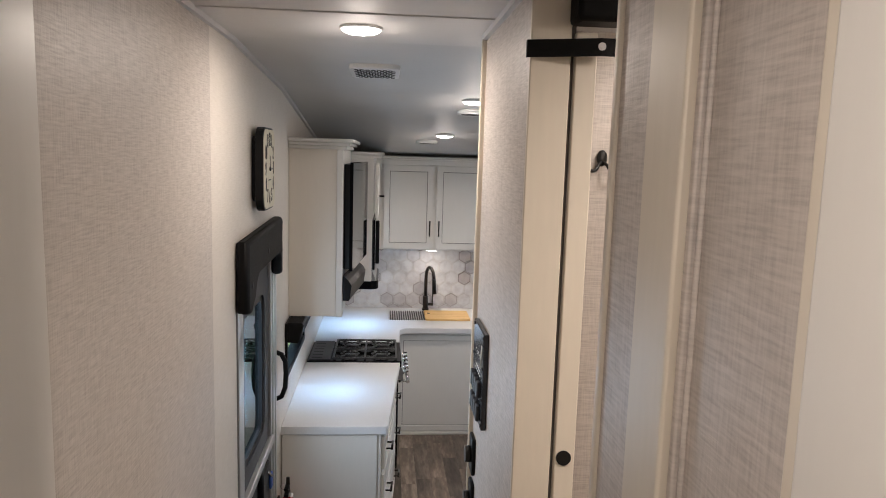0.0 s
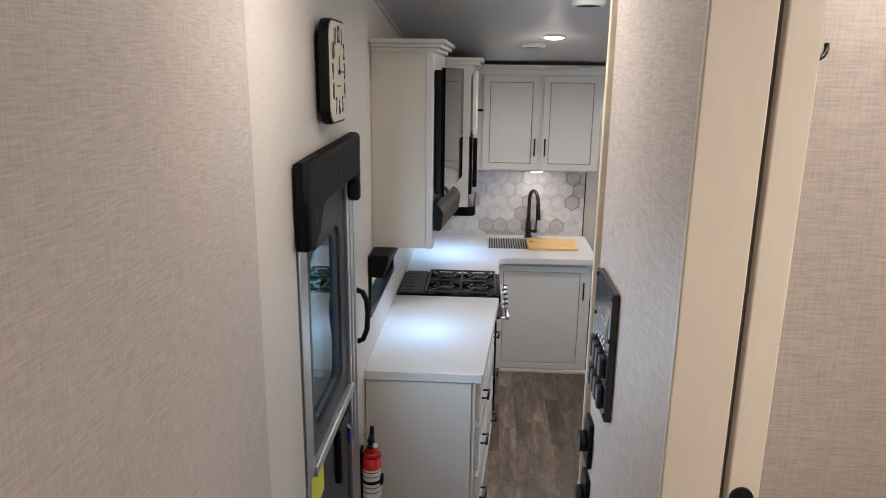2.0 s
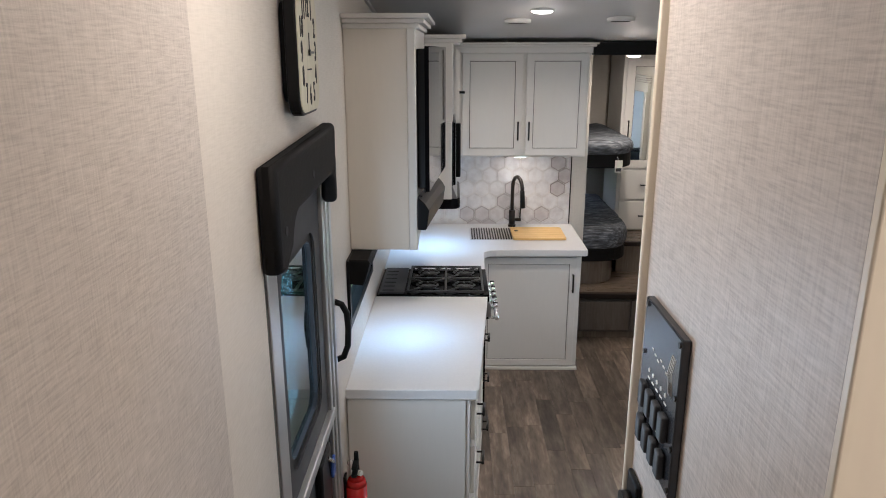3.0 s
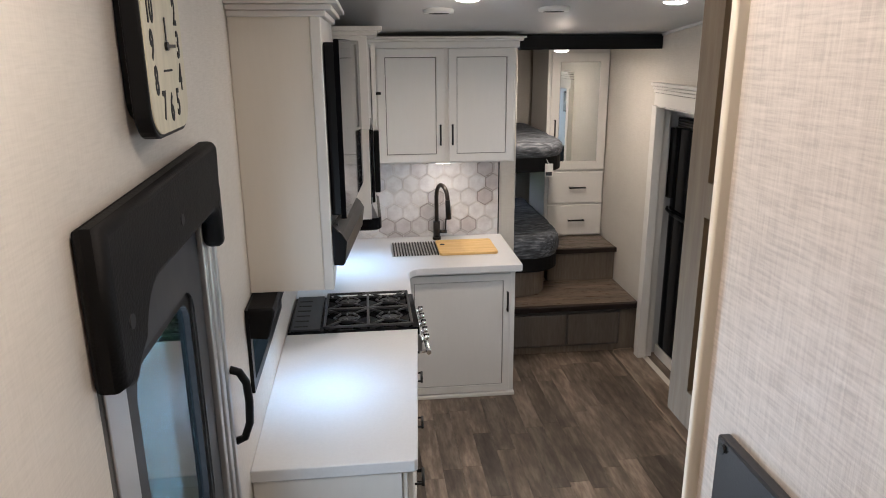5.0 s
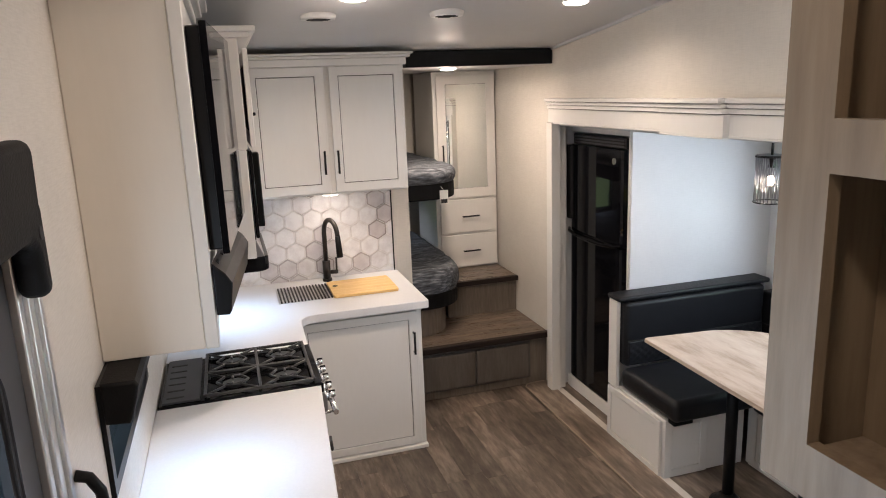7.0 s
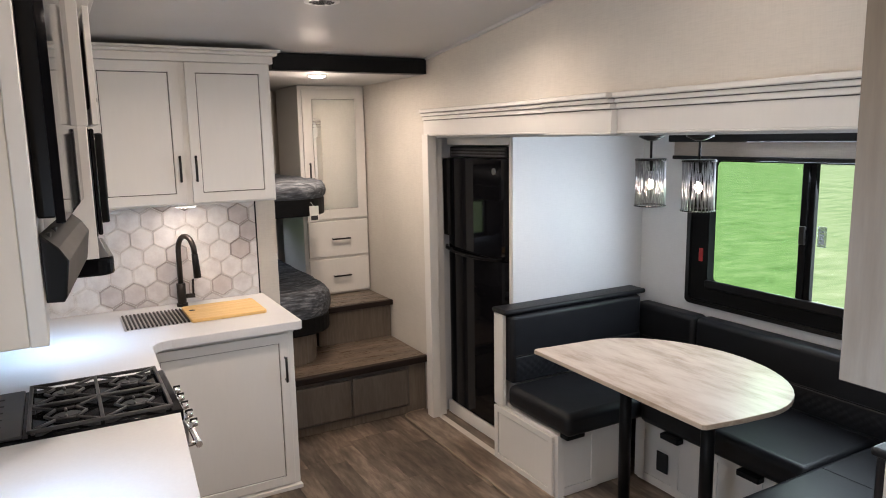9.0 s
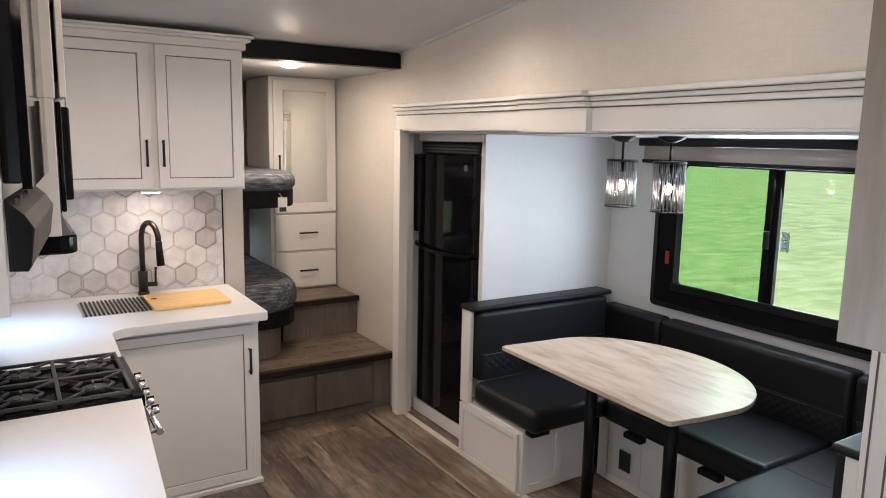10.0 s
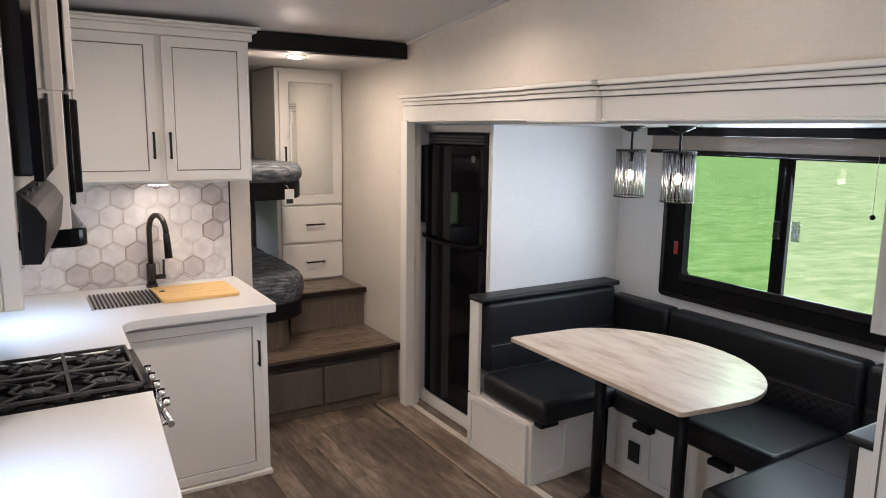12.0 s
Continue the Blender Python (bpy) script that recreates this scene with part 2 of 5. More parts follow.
def cuboid(bm, x0, y0, z0, x1, y1, z1, bev=0.0, seg=2, mat=0):
    r = bmesh.ops.create_cube(bm, size=1.0)
    vs = r["verts"]
    for v in vs:
        v.co = Vector((x0 if v.co.x < 0 else x1, y0 if v.co.y < 0 else y1, z0 if v.co.z < 0 else z1))
    fs = list({f for v in vs for f in v.link_faces})
    bmesh.ops.recalc_face_normals(bm, faces=fs)
    for f in fs:
        f.material_index = mat
    if bev:
        es = list({e for v in vs for e in v.link_edges})
        rr = bmesh.ops.bevel(bm, geom=es, offset=min(bev, 0.45 * min(abs(x1 - x0), abs(y1 - y0), abs(z1 - z0))), segments=seg, affect="EDGES", profile=0.5)
        for f in rr["faces"]:
            f.material_index, f.smooth = mat, seg > 1
    return bm


def box(name, parent, mat, x0, y0, z0, x1, y1, z1, bev=0.003, label="", seg=2):
    return part(name, cuboid(bmesh.new(), x0, y0, z0, x1, y1, z1, bev, seg), mat, parent, label)


def rod(bm, a, b, r, n=16, r2=None, caps=True):
    a, b = Vector(a), Vector(b)
    d = b - a
    m = Matrix.Translation((a + b) / 2) @ d.to_track_quat("Z", "Y").to_matrix().to_4x4()
    res = bmesh.ops.create_cone(bm, cap_ends=caps, segments=n, radius1=r, radius2=r if r2 is None else r2, depth=d.length, matrix=m)
    for f in {f for v in res["verts"] for f in v.link_faces}:
        f.smooth = len(f.verts) == 4
    return bm


def tube(bm, pts, r, n=10):
    """A bent round bar through points."""
    pts = [Vector(p) for p in pts]
    rings = []
    up = Vector((0.13, 0.31, 0.94)).normalized()
    for i, p in enumerate(pts):
        d = (pts[min(i + 1, len(pts) - 1)] - pts[max(i - 1, 0)]).normalized()
        u = d.cross(up).normalized()
        w = d.cross(u).normalized()
        rings.append([bm.verts.new(p + (u * math.cos(a) + w * math.sin(a)) * r) for a in [2 * math.pi * k / n for k in range(n)]])
    for r0, r1 in zip(rings, rings[1:]):
        for k in range(n):
            f = bm.faces.new((r0[k], r0[(k + 1) % n], r1[(k + 1) % n], r1[k]))
            f.smooth = True
    bm.faces.new(rings[0])
    bm.faces.new(rings[-1][::-1])
    bmesh.ops.recalc_face_normals(bm, faces=bm.faces)
    return bm


def prism(bm, outline, axis, lo, hi, bev=0.0, seg=2):
    """Extrudes an outline of (u, v) along an axis: for x the outline is (y, z), for y (x, z), for z (x, y)."""
    def at(u, v, w):
        return Vector((w, u, v)) if axis == "x" else Vector((u, w, v)) if axis == "y" else Vector((u, v, w))
    a = [bm.verts.new(at(u, v, lo)) for u, v in outline]
    b = [bm.verts.new(at(u, v, hi)) for u, v in outline]
    fs = [bm.faces.new(a), bm.faces.new(b[::-1])]
    n = len(a)
    for k in range(n):
        fs.append(bm.faces.new((a[k], b[k], b[(k + 1) % n], a[(k + 1) % n])))
    bmesh.ops.recalc_face_normals(bm, faces=fs)
    if bev:
        es = [e for f in fs[:2] for e in f.edges]
        for f in bmesh.ops.bevel(bm, geom=list(set(es)), offset=bev, segments=seg, affect="EDGES", profile=0.5)["faces"]:
            f.smooth = True
    return bm


def rounded(cu, cv, w, h, r, n=6):
    out = []
    for sx, sy, a0 in ((1, 1, 0), (-1, 1, 90), (-1, -1, 180), (1, -1, 270)):
        for k in range(n + 1):
            a = radians(a0 + 90 * k / n)
            out.append((cu + sx * (w / 2 - r) + r * math.cos(a), cv + sy * (h / 2 - r) + r * math.sin(a)))
    return out


def frame_ring(bm, outer, inner, x0, x1):
    """A flat frame between two outlines of (y, z) with as many points, from x0 to x1."""
    n = len(outer)
    rings = [[bm.verts.new((x, u, v)) for u, v in line] for x, line in ((x0, outer), (x1, outer), (x1, inner), (x0, inner))]
    for a, b in ((0, 1), (1, 2), (2, 3), (3, 0)):
        for k in range(n):
            bm.faces.new((rings[a][k], rings[a][(k + 1) % n], rings[b][(k + 1) % n], rings[b][k]))
    bmesh.ops.recalc_face_normals(bm, faces=bm.faces)
    return bm


def wall_with_holes(bm, axis, at0, at1, u0, u1, v0, v1, holes):
    """A wall slab across an axis (x or y) from at0 to at1, spanning u and z, with rectangular holes (u0, u1, v0, v1)."""
    us = sorted({u0, u1, *[h[0] for h in holes], *[h[1] for h in holes]})
    vs = sorted({v0, v1, *[h[2] for h in holes], *[h[3] for h in holes]})
    made = {}

    def corner(i, j, k):
        if (i, j, k) not in made:
            w = (at0, at1)[k]
            made[i, j, k] = bm.verts.new((w, us[i], vs[j]) if axis == "x" else (us[i], w, vs[j]))
        return made[i, j, k]

    def solid(i, j):
        if not (0 <= i < len(us) - 1 and 0 <= j < len(vs) - 1):
            return False
        cu, cv = (us[i] + us[i + 1]) / 2, (vs[j] + vs[j + 1]) / 2
        return not any(h[0] < cu < h[1] and h[2] < cv < h[3] for h in holes)

    for i in range(len(us) - 1):
        for j in range(len(vs) - 1):
            if not solid(i, j):
                continue
            for k in (0, 1):
                bm.faces.new([corner(a, b, k) for a, b in ((i, j), (i + 1, j), (i + 1, j + 1), (i, j + 1))])
            for di, dj, e in ((-1, 0, ((i, j), (i, j + 1))), (1, 0, ((i + 1, j), (i + 1, j + 1))), (0, -1, ((i, j), (i + 1, j))), (0, 1, ((i, j + 1), (i + 1, j + 1)))):
                if not solid(i + di, j + dj):
                    bm.faces.new([corner(*e[0], 0), corner(*e[1], 0), corner(*e[1], 1), corner(*e[0], 1)])
    bmesh.ops.recalc_face_normals(bm, faces=bm.faces)
    return bm


def setting(ob, label="", category=""):
    return tagged(ob, label, category, kind="structure")


def slant(ob, y0, rate):
    """Shears a mesh so that its front follows the worktop's slanted edge."""
    for v in ob.data.vertices:
        v.co.x += (v.co.y + AT[ob.name].y - y0) * rate
    return ob

# ---- structure ----
W, DECK, SLIDE_X, SLIDE_H = 2.385, 0.60, 3.50, 1.845
CEIL_LINE = [(-1.5, 2.66), (3.2, 2.66), (4.3, 2.60), (5.45, 2.46), (6.2, 2.37), (6.95, 2.29)]


def ceiling_z(y):
    for (a, p), (b, q) in zip(CEIL_LINE, CEIL_LINE[1:]):
        if y <= b:
            return p + (q - p) * (y - a) / (b - a)
    return CEIL_LINE[-1][1]


# outside ground
bm = bmesh.new()
bmesh.ops.create_grid(bm, x_segments=2, y_segments=2, size=3000)
ground = part("ground", bm, GRASS)
ground.location.z = -0.9
setting(ground, "mown green lawn outside the windows", "grass")

# left wall, with the entry door's glass and the counter window as holes
DOOR_Y0, DOOR_Y1 = 3.24, 4.09
bm = wall_with_holes(bmesh.new(), "x", -0.06, 0.0, 2.92, 8.6, -0.1, 2.75, [(DOOR_Y0, DOOR_Y1, 0.02, 1.93), (4.44, 5.22, 1.13, 1.40)])
setting(part("wall_west", bm, SMOOTH), "smooth cream wall beside the entry door", "wall")
setting(box("wall_hall_west", None, LINEN, -0.06, 1.2, -0.1, 0.0, 2.92, 2.75, 0), "greige linen-textured vinyl hallway wall", "wall")
bm = wall_with_holes(bmesh.new(), "x", W, W + 0.05, -1.5, 8.6, -0.1, 2.75, [(3.95, 6.857, 0.0, SLIDE_H)])
setting(part("wall_east", bm, LINEN_PALE), "pale linen-textured wall with the slide-out opening", "wall")
setting(part("wall_north", wall_with_holes(bmesh.new(), "y", 8.55, 8.62, -0.06, W + 0.05, -0.1, 2.75, [(1.07, 1.62, 0.90, 1.22)]), LINEN_PALE), "pale wall behind the bunks", "wall")
setting(box("wall_bunk", None, LINEN_PALE, 0.0, 7.09, 0.0, 1.46, 7.14, 2.20, 0.002), "white partition between kitchen and bunks", "wall")
setting(box("wall_bedroom", None, LINEN, -0.06, -1.6, 0.5, W + 0.05, -1.5, 2.75, 0), "greige linen wall of the bedroom", "wall")
setting(box("wall_bedroom_west", None, LINEN, -0.06, -1.5, 0.5, 0.0, 1.2, 2.75, 0), "greige linen wall of the bedroom", "wall")

# hall wall with the bathroom doorway, and the bathroom behind it
setting(box("wall_hall", None, LINEN, 0.80, 2.312, 0.0, 0.875, 2.97, 2.70, 0), "greige linen-textured hallway wall", "wall")
setting(box("wall_hall_south", None, LINEN, 0.80, 0.9, 0.5, 0.845, 1.720, 2.70, 0), "greige linen-textured hallway wall", "wall")
setting(box("wall_bath_north", None, LINEN, 0.875, 2.84, 0.5, W, 2.90, 2.70, 0), "linen wall of the bathroom with coat hooks", "wall")
setting(box("wall_dinette_south", None, LINEN_PALE, 0.875, 2.93, 0.0, W, 2.97, 2.70, 0), "wall between bathroom and dinette", "wall")
setting(box("wall_bath_south", None, LINEN, 0.845, 0.9, 0.5, W, 0.94, 2.70, 0), "linen wall of the bathroom", "wall")

# ceilings
bm = bmesh.new()
prism(bm, CEIL_LINE + [(6.95, 2.80), (-1.5, 2.80)], "x", -0.06, W + 0.05)
setting(part("ceiling", bm, CEIL), "smooth white ceiling panels", "ceiling")
setting(box("ceiling_bunk", None, CEIL, -0.06, 6.95, 2.20, W + 0.05, 8.62, 2.30, 0), "lower white ceiling over the bunks", "ceiling")
bm = bmesh.new()
for yy in (2.73,):
    z = ceiling_z(yy)
    cuboid(bm, 0.0, yy - 0.012, z - 0.004, W, yy + 0.012, z + 0.01, 0.001)
setting(part("ceiling_batten", bm, CEIL), "white batten over a ceiling joint", "trim")
bm = bmesh.new()
for (a, p), (b, q) in zip(CEIL_LINE[1:], CEIL_LINE[2:]):
    for x0, x1 in ((0.0, 0.014), (W - 0.014, W)):
        prism(bm, [(a, p), (b, q), (b, q - 0.016), (a, p - 0.016)], "x", x0, x1)
for x0, x1 in ((0.0, 0.014), (0.786, 0.80)):
    cuboid(bm, x0, 1.2, 2.644, x1, 2.97 if x1 > 0.1 else 3.2, 2.66)
setting(part("ceiling_trim", bm, CEIL), "thin white trim along the ceiling edge", "trim")

# ceiling beam
setting(box("beam", None, BLACK, 1.425, 6.86, 2.200, W - 0.004, 6.94, 2.293, 0.004), "black beam under the ceiling before the bunks", "beam")

# bases
setting(box("subfloor", None, SEAM, -0.06, 1.9, -0.12, W + 0.05, 8.6, -0.006, 0), "dark underlay of the floor", "floor")
setting(box("floor_slide", None, FLOOR, W + 0.001, 3.9, -0.10, SLIDE_X, 6.95, -0.004, 0), "wood-look vinyl floor of the slide-out", "floor")
setting(box("floor_upper", None, FLOOR, -0.06, -1.5, 0.40, W, 2.42, DECK, 0), "wood-look vinyl floor of the raised hallway", "floor")
bm = prism(bmesh.new(), [(2.382, 3.9), (2.382, 6.957), (2.27, 6.957), (2.22, 6.945), (2.197, 6.91), (2.19, 3.9)], "z", 0.0005, 0.012, 0.003)
setting(part("floor_lip", bm, FLOOR), "rounded vinyl lip along the slide-out floor", "floor")
bm = bmesh.new()
tube(bm, [(2.19, 3.95, 0.010), (2.197, 6.91, 0.010), (2.22, 6.945, 0.010), (2.27, 6.957, 0.010), (2.36, 6.958, 0.010)], 0.0055, 8)
setting(part("floor_lip_edge", bm, LIP), "pale rounded edge of the slide-out floor lip", "floor")
st = thing("hall_steps", 0.4, 2.7, 0.0, "wood-look steps from the hallway to the main floor", "steps", kind="structure")
box("step", st, FLOOR, 0.0, 2.42, 0.0, 0.80, 2.72, 0.40, 0.006)
box("step", st, FLOOR, 0.0, 2.72, 0.0, 0.80, 3.02, 0.20, 0.006)

# slide-out shell
setting(part("wall_slide", wall_with_holes(bmesh.new(), "x", SLIDE_X, SLIDE_X + 0.05, 3.85, 6.98, -0.1, 1.95, [(4.42, 5.66, 0.92, 1.70)]), SLIDE_WHITE), "white wall of the slide-out round the window", "wall")
setting(box("wall_slide_north", None, SLIDE_WHITE, W + 0.05, 6.90, -0.1, SLIDE_X, 6.95, 1.95, 0), "white end wall of the slide-out", "wall")
setting(box("wall_slide_south", None, SLIDE_WHITE, W + 0.05, 3.88, -0.1, SLIDE_X, 3.93, 1.95, 0), "white end wall of the slide-out", "wall")
setting(box("ceiling_slide", None, CEIL, W + 0.012, 3.88, 1.812, SLIDE_X, 6.95, 1.90, 0), "white slide-out ceiling", "ceiling")
setting(box("partition", None, SLIDE_WHITE, 2.525, 6.146, 0.0, SLIDE_X - 0.001, 6.168, 1.811, 0.001), "white partition between refrigerator and dinette", "wall")

# casing and valance of the slide-out opening
cas = thing("slide_casing", W, 5.4, 0.0, "white moulded casing round the slide-out opening", "casing", kind="structure")
box("jamb", cas, CABINET, 2.338, 6.785, 0.0, 2.40, 6.862, 1.835, 0.003)
box("jamb", cas, CABINET, 2.401, 6.828, 0.0, 2.462, 6.855, 1.811, 0.002)
box("jamb", cas, CABINET, 2.335, 3.86, 0.0, 2.40, 3.97, 1.835, 0.003)
# Strips coloured dark for the shade in the casing's grooves.
for i in (0, 1):
    box("groove", cas, GROOVE_SHADE, 2.3335, 3.945 - i * 0.05, 0.02, 2.336, 3.951 - i * 0.05, 1.83, 0)
def valance_run(x, y0, y1, drop=0.0):
    """A length of moulded valance: fascia, three stepped mouldings with shade painted into their joints, bottom bead.
    """
    box("fascia", cas, CABINET, x, y0, 1.834 - drop, 2.392, y1, 1.918, 0.002)
    box("joint", cas, GROOVE_SHADE, x + 0.004, y0 + 0.001, 1.918, 2.391, y1 - 0.001, 1.9215, 0)
    box("moulding", cas, CABINET, x - 0.010, y0, 1.9215, 2.392, y1, 1.942, 0.003)
    box("joint", cas, GROOVE_SHADE, x - 0.006, y0 + 0.001, 1.942, 2.391, y1 - 0.001, 1.9445, 0)
    box("moulding", cas, CABINET, x - 0.020, y0, 1.9445, 2.392, y1, 1.962, 0.004)
    box("joint", cas, GROOVE_SHADE, x - 0.016, y0 + 0.001, 1.962, 2.391, y1 - 0.001, 1.9645, 0)
    box("crown", cas, CABINET, x - 0.032, y0, 1.9645, 2.392, y1, 1.986, 0.005)
    box("bead", cas, CABINET, x - 0.004, y0, 1.826 - drop, 2.392, y1, 1.834 - drop, 0.002)


valance_run(2.352, 5.601, 6.862)
valance_run(2.322, 5.155, 5.60, 0.008)
valance_run(2.352, 3.86, 5.154, 0.004)

# ---- entry door ----
door = thing("door_1", 0.0, 3.6, 0.02, "grey entry door with a tinted window and padded black shade", "door", kind="structure")
part("leaf", wall_with_holes(bmesh.new(), "x", -0.05, -0.014, 3.255, 4.0, 0.03, 1.925, [(3.42, 3.86, 1.06, 1.72)]), GRAPHITE, door)
bm = bmesh.new()
cuboid(bm, -0.014, 3.258, 0.975, 0.004, 3.345, 1.92, 0.003)
cuboid(bm, -0.014, 3.345, 0.955, 0.012, 3.985, 0.995, 0.005)
cuboid(bm, -0.014, 3.258, 0.03, 0.004, 3.30, 0.975, 0.003)
part("window_frame", bm, ALU, door)
part("inner_frame", frame_ring(bmesh.new(), rounded(3.65, 1.4575, 0.61, 0.925, 0.01), rounded(3.645, 1.38, 0.45, 0.62, 0.07), -0.03, -0.010), GRAPHITE, door)
part("glass_trim", frame_ring(bmesh.new(), rounded(3.645, 1.38, 0.45, 0.62, 0.07), rounded(3.645, 1.38, 0.40, 0.57, 0.06), -0.032, -0.018), BLACK, door)
pane = part("pane", prism(bmesh.new(), rounded(3.64, 1.39, 0.46, 0.68, 0.05), "x", -0.034, -0.031), TINTED, door)
pane.visible_shadow = False
bm = bmesh.new()
for i in range(4):
    cuboid(bm, -0.014, 3.957 + i * 0.032, 0.02, 0.004 + 0.006 * (i % 2), 3.984 + i * 0.032, 1.86, 0.004)
part("door_frame", bm, ALU, door, "ribbed aluminium door frame")
# Dark strip paints the shade of the gap beside the leaf.
box("door_frame", door, GROOVE_SHADE, -0.014, DOOR_Y0, 0.02, 0.0, DOOR_Y0 + 0.014, 1.929, 0)
box("label", door, YELLOW, -0.013, 3.33, 0.80, -0.0125, 3.52, 0.94, 0, "yellow warning label")
lk = box("lock", door, BLACK, -0.014, 3.70, 0.70, 0.012, 3.86, 0.93, 0.008)
box("key_tag", lk, BLUE, 0.012, 3.83, 0.80, 0.024, 3.875, 0.87, 0.005, "blue key tag")
part("key", rod(bmesh.new(), (0.010, 3.80, 0.90), (0.022, 3.84, 0.86), 0.007, 8), CHROME, lk)
tube_pts = [(0.0, 4.125, 1.345), (0.025, 4.127, 1.335), (0.042, 4.13, 1.30), (0.046, 4.13, 1.24), (0.042, 4.13, 1.17), (0.025, 4.127, 1.125), (0.0, 4.125, 1.115)]
part("grab_handle", tube(bmesh.new(), tube_pts, 0.012), BLACK, door, "black curved grab handle")

# padded shade over the door glass
shade = thing("padded_valance", 0.0, 3.6, 1.74, "black padded carbon-look shade valance over the door", "valance")
def arc(cy, cz, r, a0, a1, n=6):
    return [(cy + r * math.cos(radians(a0 + (a1 - a0) * k / n)), cz + r * math.sin(radians(a0 + (a1 - a0) * k / n))) for k in range(n + 1)]


pad = [(3.217, 1.990), (3.217, 1.742), *arc(3.275, 1.755, 0.028, 230, 340, 4), *arc(3.45, 1.745, 0.10, 165, 90), *arc(3.91, 1.805, 0.045, 90, 10), *arc(3.982, 1.778, 0.028, 200, 330, 5), *arc(3.982, 1.89, 0.025, -20, 40, 3), *arc(3.982, 1.982, 0.028, 0, 90, 4)]
part("pad", prism(bmesh.new(), pad, "x", 0.003, 0.05, 0.016, 4), PADDING, shade)
for yy, zz in ((3.28, 1.83), (3.62, 1.905), (3.97, 1.86)):
    part("tuft", rod(bmesh.new(), (0.046, yy, zz), (0.052, yy, zz), 0.012, 12), PIPING, shade)

# ---- clock ----
clock = thing("wall_clock", 0.0, 3.62, 2.06, "cream wall clock with black rounded square rim", "clock")


CY, CZ = 3.630, 2.228
part("backing", prism(bmesh.new(), rounded(CY, CZ, 0.20, 0.25, 0.04), "x", 0.002, 0.0195), BLACK, clock)
part("rim", prism(bmesh.new(), rounded(CY, CZ, 0.262, 0.318, 0.055), "x", 0.020, 0.05, 0.004), BLACK, clock)
part("dial", prism(bmesh.new(), rounded(CY, CZ, 0.246, 0.302, 0.05), "x", 0.045, 0.0525), DIAL, clock)


def writing(name, text, size, x, y, z, parent, mat, normal="x", squeeze=1.0, depth=0.0006):
    c = bpy.data.curves.new(name, "FONT")
    c.body, c.size, c.align_x, c.align_y, c.extrude, c.resolution_u = text, size, "CENTER", "CENTER", depth, 2
    c.offset = size * 0.022
    tmp = new(name, c)
    bpy.context.view_layer.update()
    me = bpy.data.meshes.new_from_object(tmp.evaluated_get(bpy.context.evaluated_depsgraph_get()))
    bpy.data.objects.remove(tmp)
    me.materials.clear()
    me.materials.append(mat)
    ob = new(name, me)
    ob.parent = parent
    turn = {"x": (90, 0, 90), "-x": (90, 0, -90), "-y": (90, 0, 0), "z": (0, 0, 0)}[normal]
    ob.matrix_basis = Matrix.Translation(Vector((x, y, z)) - AT[parent.name]) @ pose(0, 0, 0, *turn) @ Matrix.Diagonal((squeeze, 1, 1, 1))
    return ob


dial = [o for o in clock.children if o.name.startswith("dial")][0]
for hour in range(1, 13):
    a = radians(90 - 30 * hour)
    s = 1 / max(abs(math.cos(a)), abs(math.sin(a))) ** 0.55
    writing("numeral", str(hour), 0.070, 0.0532, CY + 0.087 * math.cos(a) * s, CZ + 0.112 * math.sin(a) * s, dial, INK, "x", 0.62)
bm = bmesh.new()
cuboid(bm, 0.0545, CY - 0.003, CZ, 0.056, CY + 0.003, CZ + 0.05)
cuboid(bm, 0.0545, CY, CZ - 0.003, 0.056, CY + 0.06, CZ + 0.003)
rod(bm, (0.053, CY, CZ), (0.058, CY, CZ), 0.008, 12)
part("hand", bm, BLACKMETAL, clock)
box("print", dial, INK, 0.0527, CY - 0.03, CZ - 0.045, 0.0529, CY + 0.03, CZ - 0.041, 0)

# ---- kitchen ----


def panel_door(name, parent, axis, at, u0, u1, v0, v1, thick=0.018, rail=0.055, mat=None, out=-1, shear=0.0):
    """A shaker door whose face lies at `at` and looks along -axis or +axis: a frame with a recessed panel and a groove
    coloured dark for its shade.
    """
    mat = mat or CABINET

    def slab(u0, u1, v0, v1, d0, d1, bev=0.0):
        lo, hi = sorted((at - out * d0, at - out * d1))
        bm = bmesh.new()
        return cuboid(bm, u0, lo, v0, u1, hi, v1, bev, 1) if axis == "y" else cuboid(bm, lo, u0, v0, hi, u1, v1, bev, 1)

    lo, hi = sorted((at, at - out * thick))
    bm = wall_with_holes(bmesh.new(), axis, lo, hi, u0, u1, v0, v1, [(u0 + rail, u1 - rail, v0 + rail, v1 - rail)])
    rim = [e for e in bm.edges if len(e.link_faces) == 2 and e.calc_face_angle() > 1.0]
    bmesh.ops.bevel(bm, geom=rim, offset=0.0018, segments=1, affect="EDGES")
    ob = part(name, bm, mat, parent)
    a, b, c, d = u0 + rail, u1 - rail, v0 + rail, v1 - rail
    pieces = [ob, part("groove", slab(a - 0.001, b + 0.001, c - 0.001, d + 0.001, 0.010, thick - 0.002), GROOVE_SHADE, ob), part("panel", slab(a + 0.004, b - 0.004, c + 0.004, d - 0.004, 0.005, thick - 0.004, 0.001), mat, ob)]
    if shear:
        for p in pieces:
            slant(p, 4.27, shear)
    return ob


